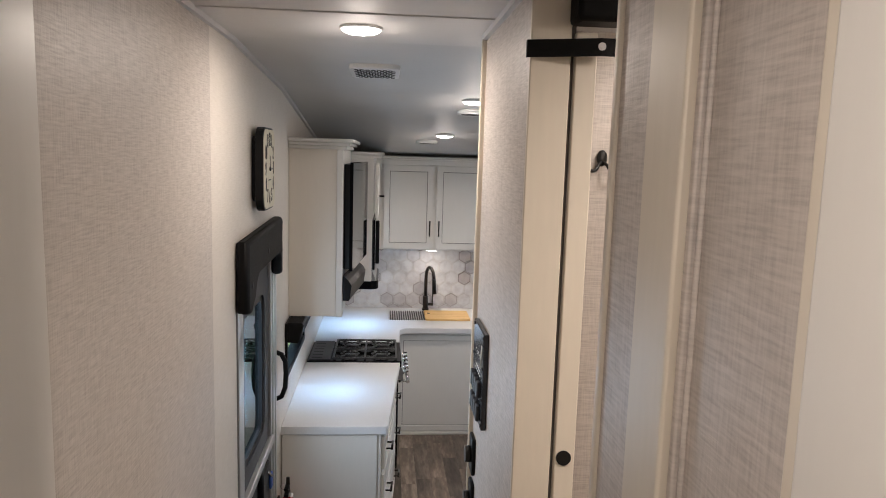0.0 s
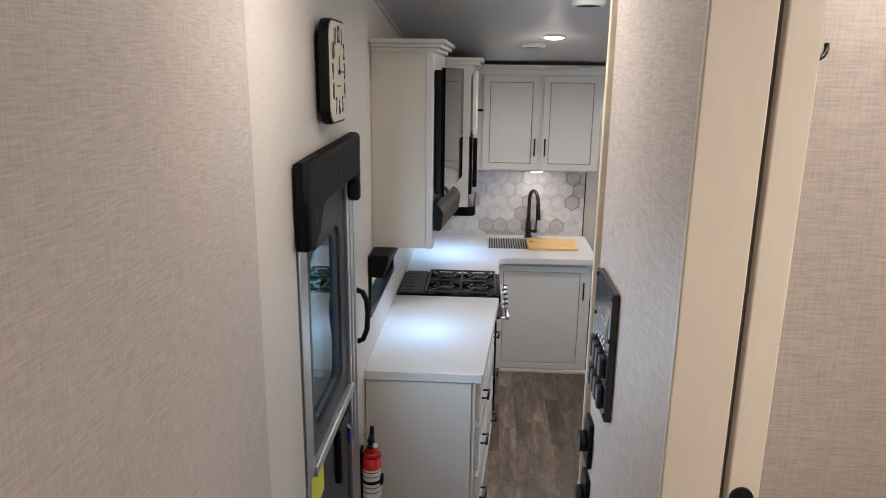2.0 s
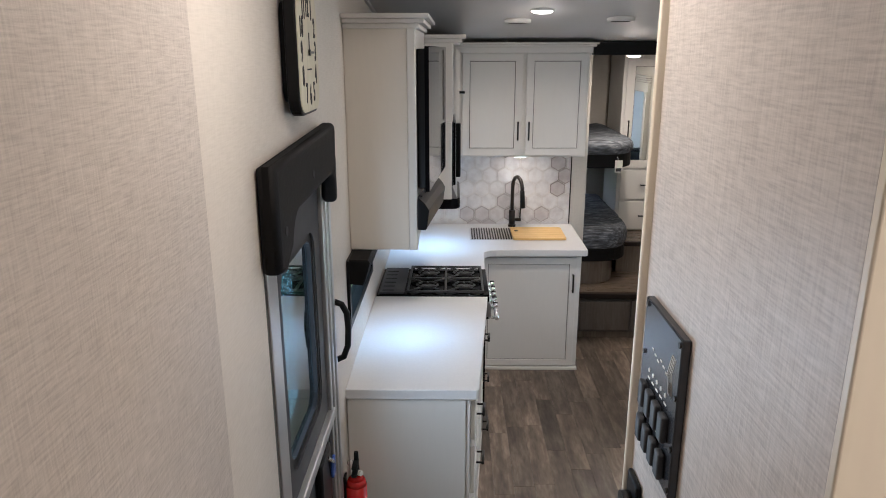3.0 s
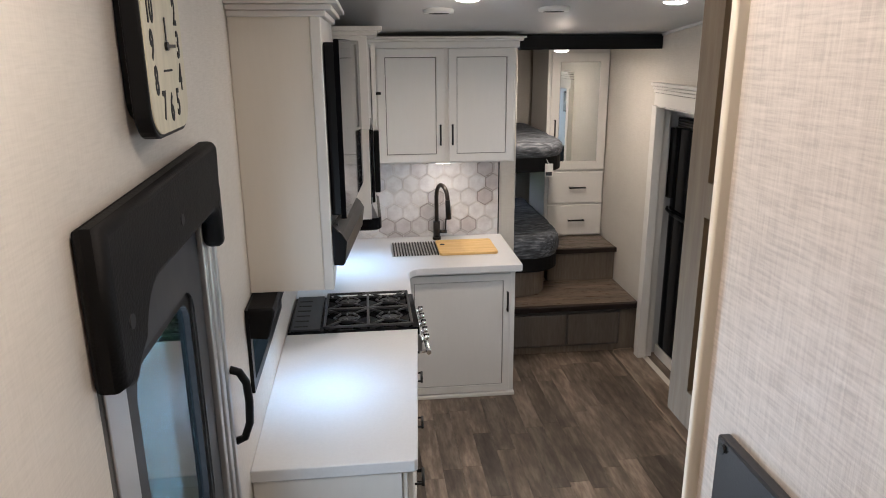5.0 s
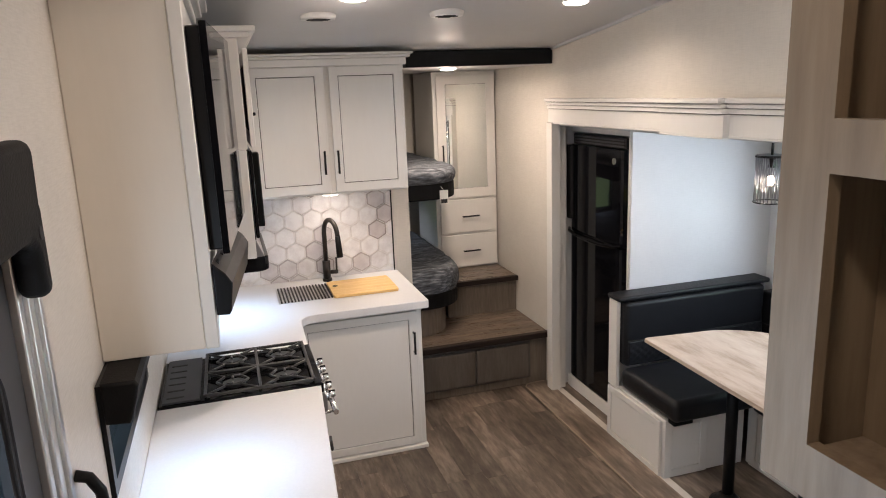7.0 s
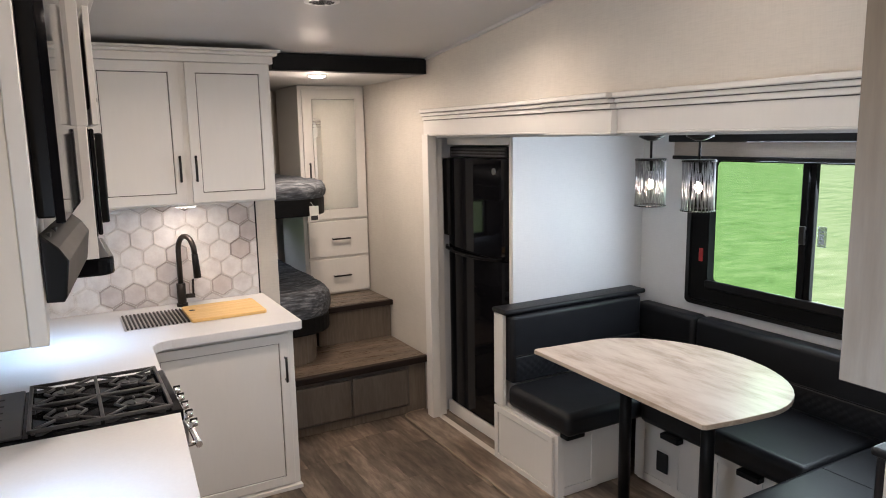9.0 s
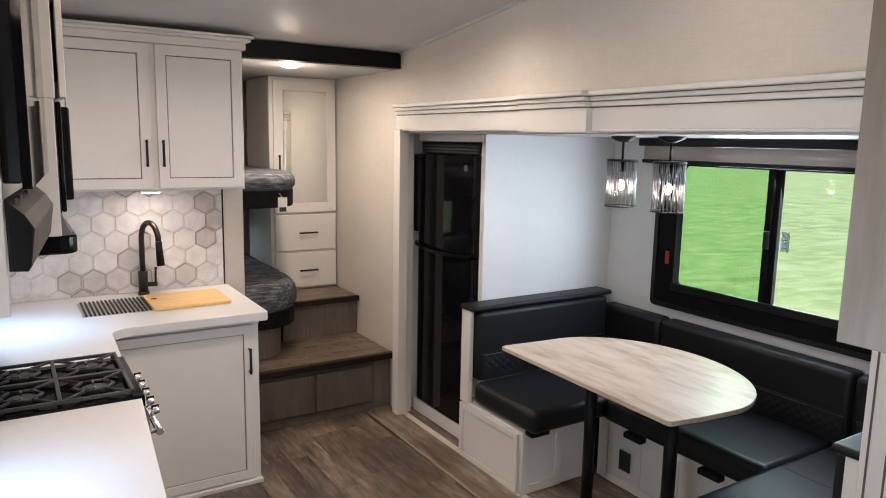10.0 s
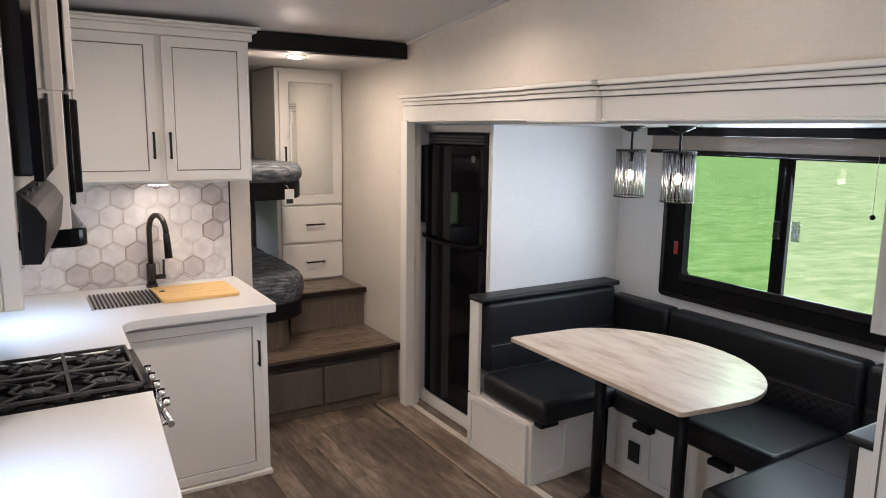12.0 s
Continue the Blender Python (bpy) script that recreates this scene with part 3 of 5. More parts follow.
def bar_handle(parent, a, b, away, mat=None, r=0.005):
    """A square black bar pull from a to b, held off the face by `away`."""
    bm = bmesh.new()
    a, b, away = Vector(a), Vector(b), Vector(away)
    rod(bm, a + away, b + away, r * 1.3, 6)
    d = (b - a).normalized() * 0.008
    rod(bm, a + d, a + d + away, r, 6)
    rod(bm, b - d, b - d + away, r, 6)
    return part("handle", bm, mat or BLACKMETAL, parent, "black bar handle")


CT = 0.915
# worktop: an L with a rounded inner corner and a gap for the range
top = thing("worktop", 0.4, 5.7, 0.87, "glossy white L-shaped worktop", "worktop")
part("slab", prism(bmesh.new(), [(0.0, 4.27), (0.53, 4.27), (0.542, 4.282), (0.625, 5.385), (0.0, 5.385)], "z", CT - 0.045, CT, 0.004), COUNTER, top)
inner = [(0.64 + 0.09 - 0.09 * math.cos(a), 6.33 - 0.09 + 0.09 * math.sin(a)) for a in [radians(x) for x in (0, 20, 40, 60, 90)]]
outline = [(0.0, 5.874), (0.63, 5.874), *inner, (1.345, 6.33), (1.357, 6.342), (1.357, 7.088), (0.0, 7.088)]
part("slab", prism(bmesh.new(), outline, "z", CT - 0.045, CT, 0.004), COUNTER, top)

# drawer base by the door
base = thing("drawer_cabinet", 0.3, 4.8, 0.0, "white drawer base cabinet with black pulls", "cabinet")


SL = 0.075
slant(box("body", base, CABINET, 0.006, 4.295, 0.0, 0.495, 5.378, 0.868, 0.003), 4.27, SL * 0.0)
slant(box("front", base, CABINET, 0.485, 4.295, 0.0, 0.505, 5.378, 0.868, 0.003), 4.27, SL)
for z0, z1 in ((0.66, 0.84), (0.40, 0.63), (0.07, 0.37)):
    dr = panel_door("drawer_front", base, "x", 0.524, 4.32, 5.35, z0, z1, out=1, rail=0.05, shear=SL)
    for ya in (4.37, 5.15):
        x = 0.524 + (ya + 0.05 - 4.27) * SL
        bar_handle(dr, (x, ya, (z0 + z1) / 2), (x + 0.007, ya + 0.10, (z0 + z1) / 2), (0.03, 0, 0))
box("end_panel", base, CABINET, 0.003, 4.284, 0.0, 0.488, 4.294, 0.868, 0.002)

# sink base
base = thing("sink_cabinet", 1.0, 6.7, 0.0, "white sink base cabinet with one shaker door", "cabinet")
box("body", base, CABINET, 0.63, 6.40, 0.0, 1.325, 7.085, 0.868, 0.003)
box("side", base, CABINET, 0.003, 5.884, 0.0, 0.575, 7.085, 0.868, 0.002)
box("stile", base, CABINET, 0.60, 6.38, 0.03, 0.627, 6.40, 0.846, 0.002)
box("plinth", base, CABINET, 0.60, 6.364, 0.0, 1.328, 6.399, 0.022, 0.003)
box("rail", base, CABINET, 0.60, 6.384, 0.848, 1.325, 6.40, 0.866, 0.002)
d = panel_door("door", base, "y", 6.378, 0.63, 1.292, 0.03, 0.845, rail=0.046)
bar_handle(d, (1.269, 6.378, 0.598), (1.269, 6.378, 0.730), (0, -0.03, 0))

# upper cabinet over the sink
up = thing("sink_wall_cabinet", 0.95, 6.9, 1.51, "white wall cabinet with two shaker doors and crown", "cabinet")
box("body", up, CABINET, 0.0004, 6.74, 1.497, 1.374, 7.088, 2.24, 0.003)
for u0, u1, hx in ((0.493, 0.912, 0.885), (0.942, 1.362, 0.962)):
    d = panel_door("door", up, "y", 6.72, u0, u1, 1.508, 2.212, rail=0.05)
    bar_handle(d, (hx, 6.72, 1.618), (hx, 6.72, 1.75), (0, -0.03, 0))
box("crown", up, CABINET, 0.0004, 6.72, 2.215, 1.39, 7.088, 2.255, 0.003)
box("crown", up, CABINET, 0.0004, 6.695, 2.255, 1.41, 7.088, 2.272, 0.004)
box("crown", up, CABINET, 0.0004, 6.68, 2.272, 1.425, 7.088, 2.285, 0.004)

# wall cabinet and microwave over the range
ov = thing("range_wall_cabinet", 0.2, 5.7, 1.46, "white wall cabinet round the microwave", "cabinet")
box("body", ov, CABINET, 0.0004, 5.385, 1.875, 0.43, 6.70, 2.27, 0.003)
box("side", ov, CABINET, 0.0004, 5.385, 1.465, 0.425, 5.41, 1.874, 0.003)
box("side", ov, CABINET, 0.0004, 6.0, 1.515, 0.43, 6.70, 1.874, 0.003)
d = panel_door("door", ov, "x", 0.462, 5.42, 5.96, 1.88, 2.235, out=1)
box("knob", d, BLACK, 0.46, 6.05, 1.98, 0.50, 6.065, 1.995, 0.003, "small black pull")
box("crown", ov, CABINET, 0.0004, 5.375, 2.27, 0.475, 6.69, 2.29, 0.004)
box("crown", ov, CABINET, 0.0004, 5.365, 2.29, 0.495, 6.675, 2.31, 0.004)

mw = thing("microwave", 0.2, 5.68, 1.50, "black built-in microwave with a bar handle", "microwave")
box("body", mw, BLACK, 0.004, 5.412, 1.53, 0.43, 5.98, 1.872, 0.004)
box("door", mw, GLOSS, 0.431, 5.415, 1.535, 0.445, 5.975, 1.868, 0.006)
box("handle", mw, BLACK, 0.446, 5.50, 1.565, 0.472, 5.55, 1.855, 0.006)
hood = thing("range_hood", 0.2, 5.68, 1.40, "slim black range hood over the cooktop", "range hood")
part("body", prism(bmesh.new(), rounded(0.235, 5.69, 0.47, 0.56, 0.05), "z", 1.405, 1.462, 0.006), GLOSS, hood)
part("visor", prism(bmesh.new(), [(0.30, 1.463), (0.455, 1.463), (0.43, 1.528), (0.30, 1.528)], "y", 5.415, 5.975, 0.003), STEEL, hood)

# cabinet that carries the screen
tvc = thing("media_cabinet", 0.15, 4.95, 1.42, "greige wall cabinet with crown moulding beside the door", "cabinet")
box("body", tvc, WARMED_PAINT, 0.0004, 4.56, 1.42, 0.25, 5.36, 2.32, 0.003)
box("face", tvc, CABINET, 0.2505, 4.555, 1.42, 0.284, 5.36, 2.32, 0.003)
box("crown", tvc, CABINET, 0.0004, 4.545, 2.315, 0.300, 5.365, 2.335, 0.004)
box("crown", tvc, CABINET, 0.0004, 4.53, 2.335, 0.320, 5.365, 2.352, 0.004)
box("crown", tvc, CABINET, 0.0004, 4.51, 2.352, 0.340, 5.365, 2.37, 0.004)
tv = thing("television", 0.36, 5.0, 1.66, "flat black television hung on the cabinet", "television")
part("housing", prism(bmesh.new(), [(0.286, 4.60), (0.318, 4.592), (0.375, 5.24), (0.286, 5.26)], "z", 1.675, 2.24, 0.004), BLACK, tv)
part("screen", prism(bmesh.new(), [(0.3185, 4.58), (0.336, 4.58), (0.395, 5.25), (0.3755, 5.25)], "z", 1.665, 2.25, 0.003), GLOSS, tv)
sb = thing("sound_bar", 0.33, 5.0, 1.49, "black wedge-shaped sound bar under the television", "speaker")
bar = part("body", prism(bmesh.new(), [(0.286, 1.508), (0.318, 1.506), (0.324, 1.515), (0.334, 1.590), (0.318, 1.618), (0.286, 1.648)], "y", 4.555, 5.10, 0.005, 3), BLACK, sb)
slant(bar, 4.555, 0.11)
for k in (4.60, 4.70, 4.85):
    x = (k - 4.555) * 0.11
    slant(box("button", bar, GRAPHITE, 0.292 + x, k, 1.634, 0.300 + x, k + 0.03, 1.6445, 0.001), k, 0.11)

# range
RANGE_K = 0.866


def narrow(ob, y0, k):
    """Draws a part and its pieces together along y, towards y0."""
    ob.location.y = y0 + (AT[ob.name].y - y0) * k - AT[ob.parent.name].y
    for o in (ob, *ob.children):
        for v in o.data.vertices:
            v.co.y *= k
    for o in ob.children:
        o.location.y *= k


rg = thing("range", 0.3, 5.67, 0.0, "black gas range with cast grates and chrome knobs", "range")
box("body", rg, BLACK, 0.004, 5.39, 0.02, 0.60, 5.944, 0.88, 0.004)
box("cooktop", rg, GLOSS, 0.004, 5.388, 0.88, 0.636, 5.946, 0.922, 0.006)
box("oven_door", rg, GLOSS, 0.601, 5.40, 0.16, 0.618, 5.935, 0.74, 0.006)
part("control_panel", prism(bmesh.new(), [(0.601, 0.879), (0.634, 0.879), (0.648, 0.85), (0.648, 0.79), (0.601, 0.79)], "y", 5.40, 5.935, 0.003), STEEL, rg)
box("back_vent", rg, GRAPHITE, 0.02, 5.40, 0.922, 0.16, 5.935, 0.932, 0.003)
for i in range(6):
    box("vent_slot", rg, INK, 0.035, 5.44 + i * 0.08, 0.931, 0.10, 5.452 + i * 0.08, 0.9335, 0)
for i in range(5):
    y = 5.45 + i * 0.11
    bm = bmesh.new()
    rod(bm, (0.646, y, 0.836), (0.654, y, 0.838), 0.020, 20)
    rod(bm, (0.654, y, 0.838), (0.684, y, 0.846), 0.016, 20, 0.0135)
    kn = part("knob", bm, CHROME, rg, "chrome control knob")
    part("pointer", cuboid(bmesh.new(), 0.660, y - 0.003, 0.853, 0.686, y + 0.003, 0.862, 0.001, 1), BLACK, kn)
bm = bmesh.new()
rod(bm, (0.682, 5.42, 0.772), (0.682, 5.915, 0.772), 0.012, 12)
for y in (5.45, 5.885):
    rod(bm, (0.618, y, 0.765), (0.682, y, 0.772), 0.009, 8)
part("oven_handle", bm, CHROME, rg, "chrome towel-bar oven handle")
for cx, cy in ((0.29, 5.53), (0.29, 5.81), (0.50, 5.53), (0.50, 5.81)):
    bm = bmesh.new()
    rod(bm, (cx, cy, 0.921), (cx, cy, 0.934), 0.045, 20)
    rod(bm, (cx, cy, 0.934), (cx, cy, 0.938), 0.030, 20)
    part("burner", bm, GRAPHITE, rg)
for y0 in (5.40, 5.672):
    bm = bmesh.new()
    y1, z = y0 + 0.262, 0.945
    for a, b in (((0.18, y0), (0.60, y0)), ((0.18, y1), (0.60, y1)), ((0.18, y0), (0.18, y1)), ((0.60, y0), (0.60, y1)), ((0.39, y0), (0.39, y1))):
        cuboid(bm, min(a[0], b[0]) - 0.006, min(a[1], b[1]) - 0.006, z - 0.012, max(a[0], b[0]) + 0.006, max(a[1], b[1]) + 0.006, z, 0.002, 1)
    for cx in (0.285, 0.495):
        cy = (y0 + y1) / 2
        for k in range(6):
            a, b = radians(60 * k), radians(60 * k + 60)
            tube(bm, [(cx + 0.062 * math.cos(a), cy + 0.066 * math.sin(a), z - 0.005), (cx + 0.062 * math.cos(b), cy + 0.066 * math.sin(b), z - 0.005)], 0.0055, 6)
            if k % 3:
                tube(bm, [(cx + 0.062 * math.cos(a), cy + 0.066 * math.sin(a), z - 0.005), (cx + math.copysign(0.1, math.cos(a)), cy + math.copysign(0.128, math.sin(a)), z - 0.005)], 0.0055, 6)
        for s in (-1, 1):
            tube(bm, [(cx, cy + s * 0.057, z - 0.005), (cx, cy + s * 0.018, z - 0.005)], 0.005, 6)
    for x in (0.19, 0.59):
        for y in (y0 + 0.02, y1 - 0.02):
            cuboid(bm, x - 0.006, y - 0.006, 0.92, x + 0.006, y + 0.006, z - 0.008)
    part("grate", bm, CASTIRON, rg, "black cast-iron grate")

for o in rg.children:
    narrow(o, 5.39, RANGE_K)

# sink, mat, board, tap
sink = thing("sink_mat", 0.70, 6.75, CT, "black roll-up drying rack over the sink", "drying rack")
# Flat metal plate, added to stand in for the basin under the bars.
bm = bmesh.new()
cuboid(bm, 0.555, 6.60, CT + 0.001, 0.86, 6.90, CT + 0.004)
part("basin_rim", bm, ALU, sink)
for i in range(16):
    x = 0.565 + i * 0.019
    box("rack_bar", sink, BLACK, x, 6.595, CT + 0.004, x + 0.009, 6.905, CT + 0.012, 0.002, "", 1)
bd = thing("cutting_board", 1.05, 6.74, CT, "bamboo cutting board with a finger hole over the sink", "cutting board")
part("board", prism(bmesh.new(), rounded(1.055, 6.745, 0.385, 0.33, 0.02), "z", CT + 0.001, CT + 0.018, 0.003), BOARD, bd)
part("finger_hole", rod(bmesh.new(), (0.90, 6.79, CT + 0.0175), (0.90, 6.79, CT + 0.0188), 0.016, 20), INK, bd)
tap = thing("tap", 0.885, 7.0, CT, "oil-rubbed black pull-down kitchen tap", "tap")
bm = bmesh.new()
rod(bm, (0.885, 7.0, CT), (0.885, 7.0, CT + 0.018), 0.030, 20)
rod(bm, (0.885, 7.0, CT + 0.018), (0.885, 7.0, CT + 0.13), 0.024, 20)
part("base", bm, BRONZE, tap)
pts = [(0.885, 7.0, CT + 0.12), (0.885, 7.0, CT + 0.31)] + [(0.885 + 0.03 * (1 - math.cos(a)), 7.0 - 0.075 * (1 - math.cos(a)), CT + 0.31 + 0.09 * math.sin(a)) for a in [radians(k) for k in range(15, 181, 15)]]
part("spout", tube(bmesh.new(), pts, 0.0145, 12), BRONZE, tap)
e = pts[-1]
part("spray_head", rod(bmesh.new(), e, (e[0] + 0.006, e[1] - 0.005, e[2] - 0.13), 0.016, 14, 0.020), BLACK, tap)
bm = bmesh.new()
rod(bm, (0.90, 7.0, CT + 0.055), (0.955, 6.99, CT + 0.055), 0.013, 12)
rod(bm, (0.945, 6.99, CT + 0.055), (0.948, 6.985, CT + 0.15), 0.006, 8)
part("lever", bm, BRONZE, tap)

# counter window and its padded valance
w2 = thing("window_2", 0.0, 4.86, 1.06, "black-framed window above the worktop", "window", kind="structure")
bm = wall_with_holes(bmesh.new(), "x", -0.05, 0.012, 4.42, 5.23, 1.115, 1.41, [(4.455, 5.19, 1.15, 1.38)])
part("window_frame", bm, BLACK, w2)
p = box("pane", w2, PANE, -0.03, 4.455, 1.15, -0.026, 5.19, 1.38, 0)
p.visible_shadow = False
v2 = thing("padded_valance", 0.04, 4.86, 1.30, "black padded valance above the worktop window", "valance")
bm = prism(bmesh.new(), [(0.013, 1.315), (0.068, 1.31), (0.076, 1.325), (0.098, 1.405), (0.09, 1.418), (0.013, 1.419)], "y", 4.405, 5.28, 0.008, 3)
part("pad", bm, PADDING, v2)

# fire extinguisher on the cabinet end
fe = thing("fire_extinguisher", 0.05, 4.15, 0.15, "red fire extinguisher with white label and black valve", "fire extinguisher")
EX, EY = 0.05, 4.15
bm = bmesh.new()
rod(bm, (EX, EY, 0.15), (EX, EY, 0.56), 0.0415, 24)
rod(bm, (EX, EY, 0.56), (EX, EY, 0.585), 0.0415, 24, 0.033)
rod(bm, (EX, EY, 0.585), (EX, EY, 0.602), 0.033, 24, 0.016)
part("cylinder", bm, RED, fe)
part("label", rod(bmesh.new(), (EX, EY, 0.30), (EX, EY, 0.505), 0.0421, 24, None, False), PAPER, fe)
for z in (0.492, 0.47, 0.415, 0.39, 0.36):
    part("print", rod(bmesh.new(), (EX, EY, z), (EX, EY, z + 0.004), 0.0424, 24, None, False), INK, fe)
bm = bmesh.new()
rod(bm, (EX, EY, 0.60), (EX, EY, 0.635), 0.014, 12)
cuboid(bm, EX - 0.011, EY - 0.06, 0.625, EX + 0.011, EY + 0.02, 0.640, 0.004)
cuboid(bm, EX - 0.011, EY - 0.05, 0.652, EX + 0.011, EY + 0.02, 0.664, 0.004)
rod(bm, (EX, EY + 0.012, 0.63), (EX, EY + 0.016, 0.695), 0.011, 10, 0.009)
part("valve", bm, BLACK, fe)
part("gauge", rod(bmesh.new(), (EX + 0.012, EY - 0.01, 0.618), (EX + 0.024, EY - 0.018, 0.618), 0.011, 14), PAPER, fe)
part("pull_ring", tube(bmesh.new(), [(EX - 0.02 + 0.014 * math.cos(radians(a)), EY, 0.655 + 0.014 * math.sin(radians(a))) for a in range(0, 341, 20)], 0.0016, 6), CHROME, fe)
part("strap", rod(bmesh.new(), (EX, EY, 0.435), (EX, EY, 0.452), 0.0432, 24, None, False), BLACK, fe)
box("buckle", fe, BLACK, EX + 0.038, EY - 0.02, 0.425, EX + 0.052, EY + 0.015, 0.465, 0.003)
box("bracket", fe, BLACK, 0.0005, EY - 0.02, 0.20, 0.01, EY + 0.02, 0.60, 0.002)

# ---- dinette ----
def quilt(axis, face, out, u0, u1, z0, z1, cell=0.05, puff=0.007):
    """A padded band with raised diamonds and sunken seams, on a face that looks along out * axis."""
    bm = bmesh.new()
    nu, nv = round((u1 - u0) / 0.008), round((z1 - z0) / 0.008)
    grid = []
    for i in range(nu + 1):
        row = []
        for k in range(nv + 1):
            u, z = u0 + (u1 - u0) * i / nu, z0 + (z1 - z0) * k / nv
            h = abs(math.sin(math.pi * (u + z * 1.2) / cell) * math.sin(math.pi * (u - z * 1.2) / cell)) ** 0.5
            edge = min(1.0, 8.0 * min(i, nu - i) / nu * (u1 - u0) / 0.1, 2.5 * min(k, nv - k) / nv)
            d = face + out * (0.0015 + puff * h * edge)
            row.append(bm.verts.new((d, u, z) if axis == "x" else (u, d, z)))
        grid.append(row)
    for i in range(nu):
        for k in range(nv):
            bm.faces.new((grid[i][k], grid[i + 1][k], grid[i + 1][k + 1], grid[i][k + 1])).smooth = True
    rim = [grid[i][0] for i in range(nu + 1)] + [grid[nu][k] for k in range(1, nv + 1)] + [grid[i][nv] for i in range(nu - 1, -1, -1)] + [grid[0][k] for k in range(nv - 1, 0, -1)]
    back = [bm.verts.new((face - out * 0.004, v.co.y, v.co.z) if axis == "x" else (v.co.x, face - out * 0.004, v.co.z)) for v in rim]
    for k in range(len(rim)):
        m = (k + 1) % len(rim)
        bm.faces.new((rim[k], rim[m], back[m], back[k]))
    bm.faces.new(back)
    bmesh.ops.recalc_face_normals(bm, faces=bm.faces)
    return bm


MID = 5.035


def bench(sign, label):
    """One end seat of the dinette; sign +1 has its back towards the refrigerator."""
    def yy(d):
        return MID + sign * d

    def b(name, parent, mat, x0, d0, z0, x1, d1, z1, bev=0.003, seg=2):
        a, c = sorted((yy(d0), yy(d1)))
        return box(name, parent, mat, x0, a, z0, x1, c, z1, bev, "", seg)

    th = thing("dinette_bench", 2.7, yy(0.8), 0.0, label, "bench", "dinette benches")
    b("body", th, CABINET, 2.40, 0.55, 0.0, 2.90, 1.10, 0.335, 0.003)
    lo, hi = sorted((yy(0.565), yy(1.09)))
    panel_door("door", th, "x", 2.378, lo, hi, 0.006, 0.325, rail=0.035)
    for x in (2.40, 2.62, 2.85):
        b("batten", th, CABINET, x, 0.543, 0.0, x + 0.045, 0.551, 0.335, 0.002)
    b("batten", th, CABINET, 2.445, 0.543, 0.0, 2.62, 0.551, 0.045, 0.002)
    b("batten", th, CABINET, 2.445, 0.543, 0.29, 2.62, 0.551, 0.335, 0.002)
    b("batten", th, CABINET, 2.665, 0.543, 0.29, 2.85, 0.551, 0.335, 0.002)
    b("end_panel", th, CABINET, 2.38, 1.005, 0.335, 2.405, 1.09, 0.86, 0.003)
    b("back_panel", th, CABINET, 2.405, 1.075, 0.335, 3.42, 1.09, 0.86, 0.002)
    bm = bmesh.new()
    a, c = sorted((yy(0.455), yy(0.98)))
    cuboid(bm, 2.39, a, 0.350, 3.41, c, 0.47, 0.035, 4)
    seat = part("seat_cushion", bm, LEATHER, th)
    part("seam", tube(bmesh.new(), [(2.93, a + 0.03, 0.4695), (2.93, c - 0.03, 0.4695)], 0.0022, 6), PIPING, seat)
    bm = bmesh.new()
    a, c = sorted((yy(0.955), yy(1.074)))
    cuboid(bm, 2.41, a, 0.472, 3.36, c, 0.858, 0.025, 4)
    part("backrest", bm, LEATHER, th)
    back = [o for o in th.children if o.name.startswith("backrest")][-1]
    part("quilted_band", quilt("y", yy(0.955), -sign, 2.43, 3.35, 0.482, 0.622), LEATHER, back, "diamond-quilted band")
    part("seam", tube(bmesh.new(), [(2.425, yy(0.953), 0.628), (3.35, yy(0.953), 0.628)], 0.003, 5), PIPING, back)
    bm = bmesh.new()
    a, c = sorted((yy(0.962), yy(1.098)))
    cuboid(bm, 2.37, a, 0.861, 3.40, c, 0.89, 0.012, 3)
    part("cap", bm, LEATHER, th)
    a, c = sorted((yy(0.49), yy(0.55)))
    box("latch", th, BLACK, 2.415, a, 0.322, 2.53, c, 0.347, 0.006)
    return th


bench(1, "black leather dinette bench on a white panelled box")
bench(-1, "black leather dinette bench beside the hallway end")
sb = thing("dinette_side_bench", 3.2, MID, 0.0, "black leather side bench under the window", "bench", "dinette benches")
box("body", sb, CABINET, 2.92, 4.50, 0.0, 3.49, 5.575, 0.335, 0.003)
for y in (4.53, 4.80, 5.04, 5.27, 5.50):
    box("batten", sb, CABINET, 2.912, y, 0.0, 2.921, y + 0.045, 0.335, 0.002)
for z in (0.0, 0.29):
    box("batten", sb, CABINET, 2.913, 4.575, z, 2.921, 5.50, z + 0.045, 0.002)
bm = bmesh.new()
cuboid(bm, 2.86, 4.57, 0.342, 3.43, 5.50, 0.468, 0.035, 4)
part("seat_cushion", bm, LEATHER, sb)
for y0, y1 in ((4.05, 4.52), (4.525, 5.60), (5.605, 6.07)):
    bm = bmesh.new()
    cuboid(bm, 3.372, y0, 0.44, 3.492, y1, 0.80, 0.03, 4)
    back = part("backrest", bm, LEATHER, sb)
    part("quilted_band", quilt("x", 3.372, -1, y0 + 0.02, y1 - 0.02, 0.478, 0.60), LEATHER, back, "diamond-quilted band")
    part("seam", tube(bmesh.new(), [(3.371, y0 + 0.02, 0.606), (3.371, y1 - 0.02, 0.606)], 0.003, 5), PIPING, back)
for y in (5.242, 4.79):
    box("latch", sb, BLACK, 2.868, y, 0.300, 2.915, y + 0.115, 0.330, 0.006)
box("vent", sb, INK, 2.906, 5.335, 0.10, 2.913, 5.408, 0.205, 0.001)

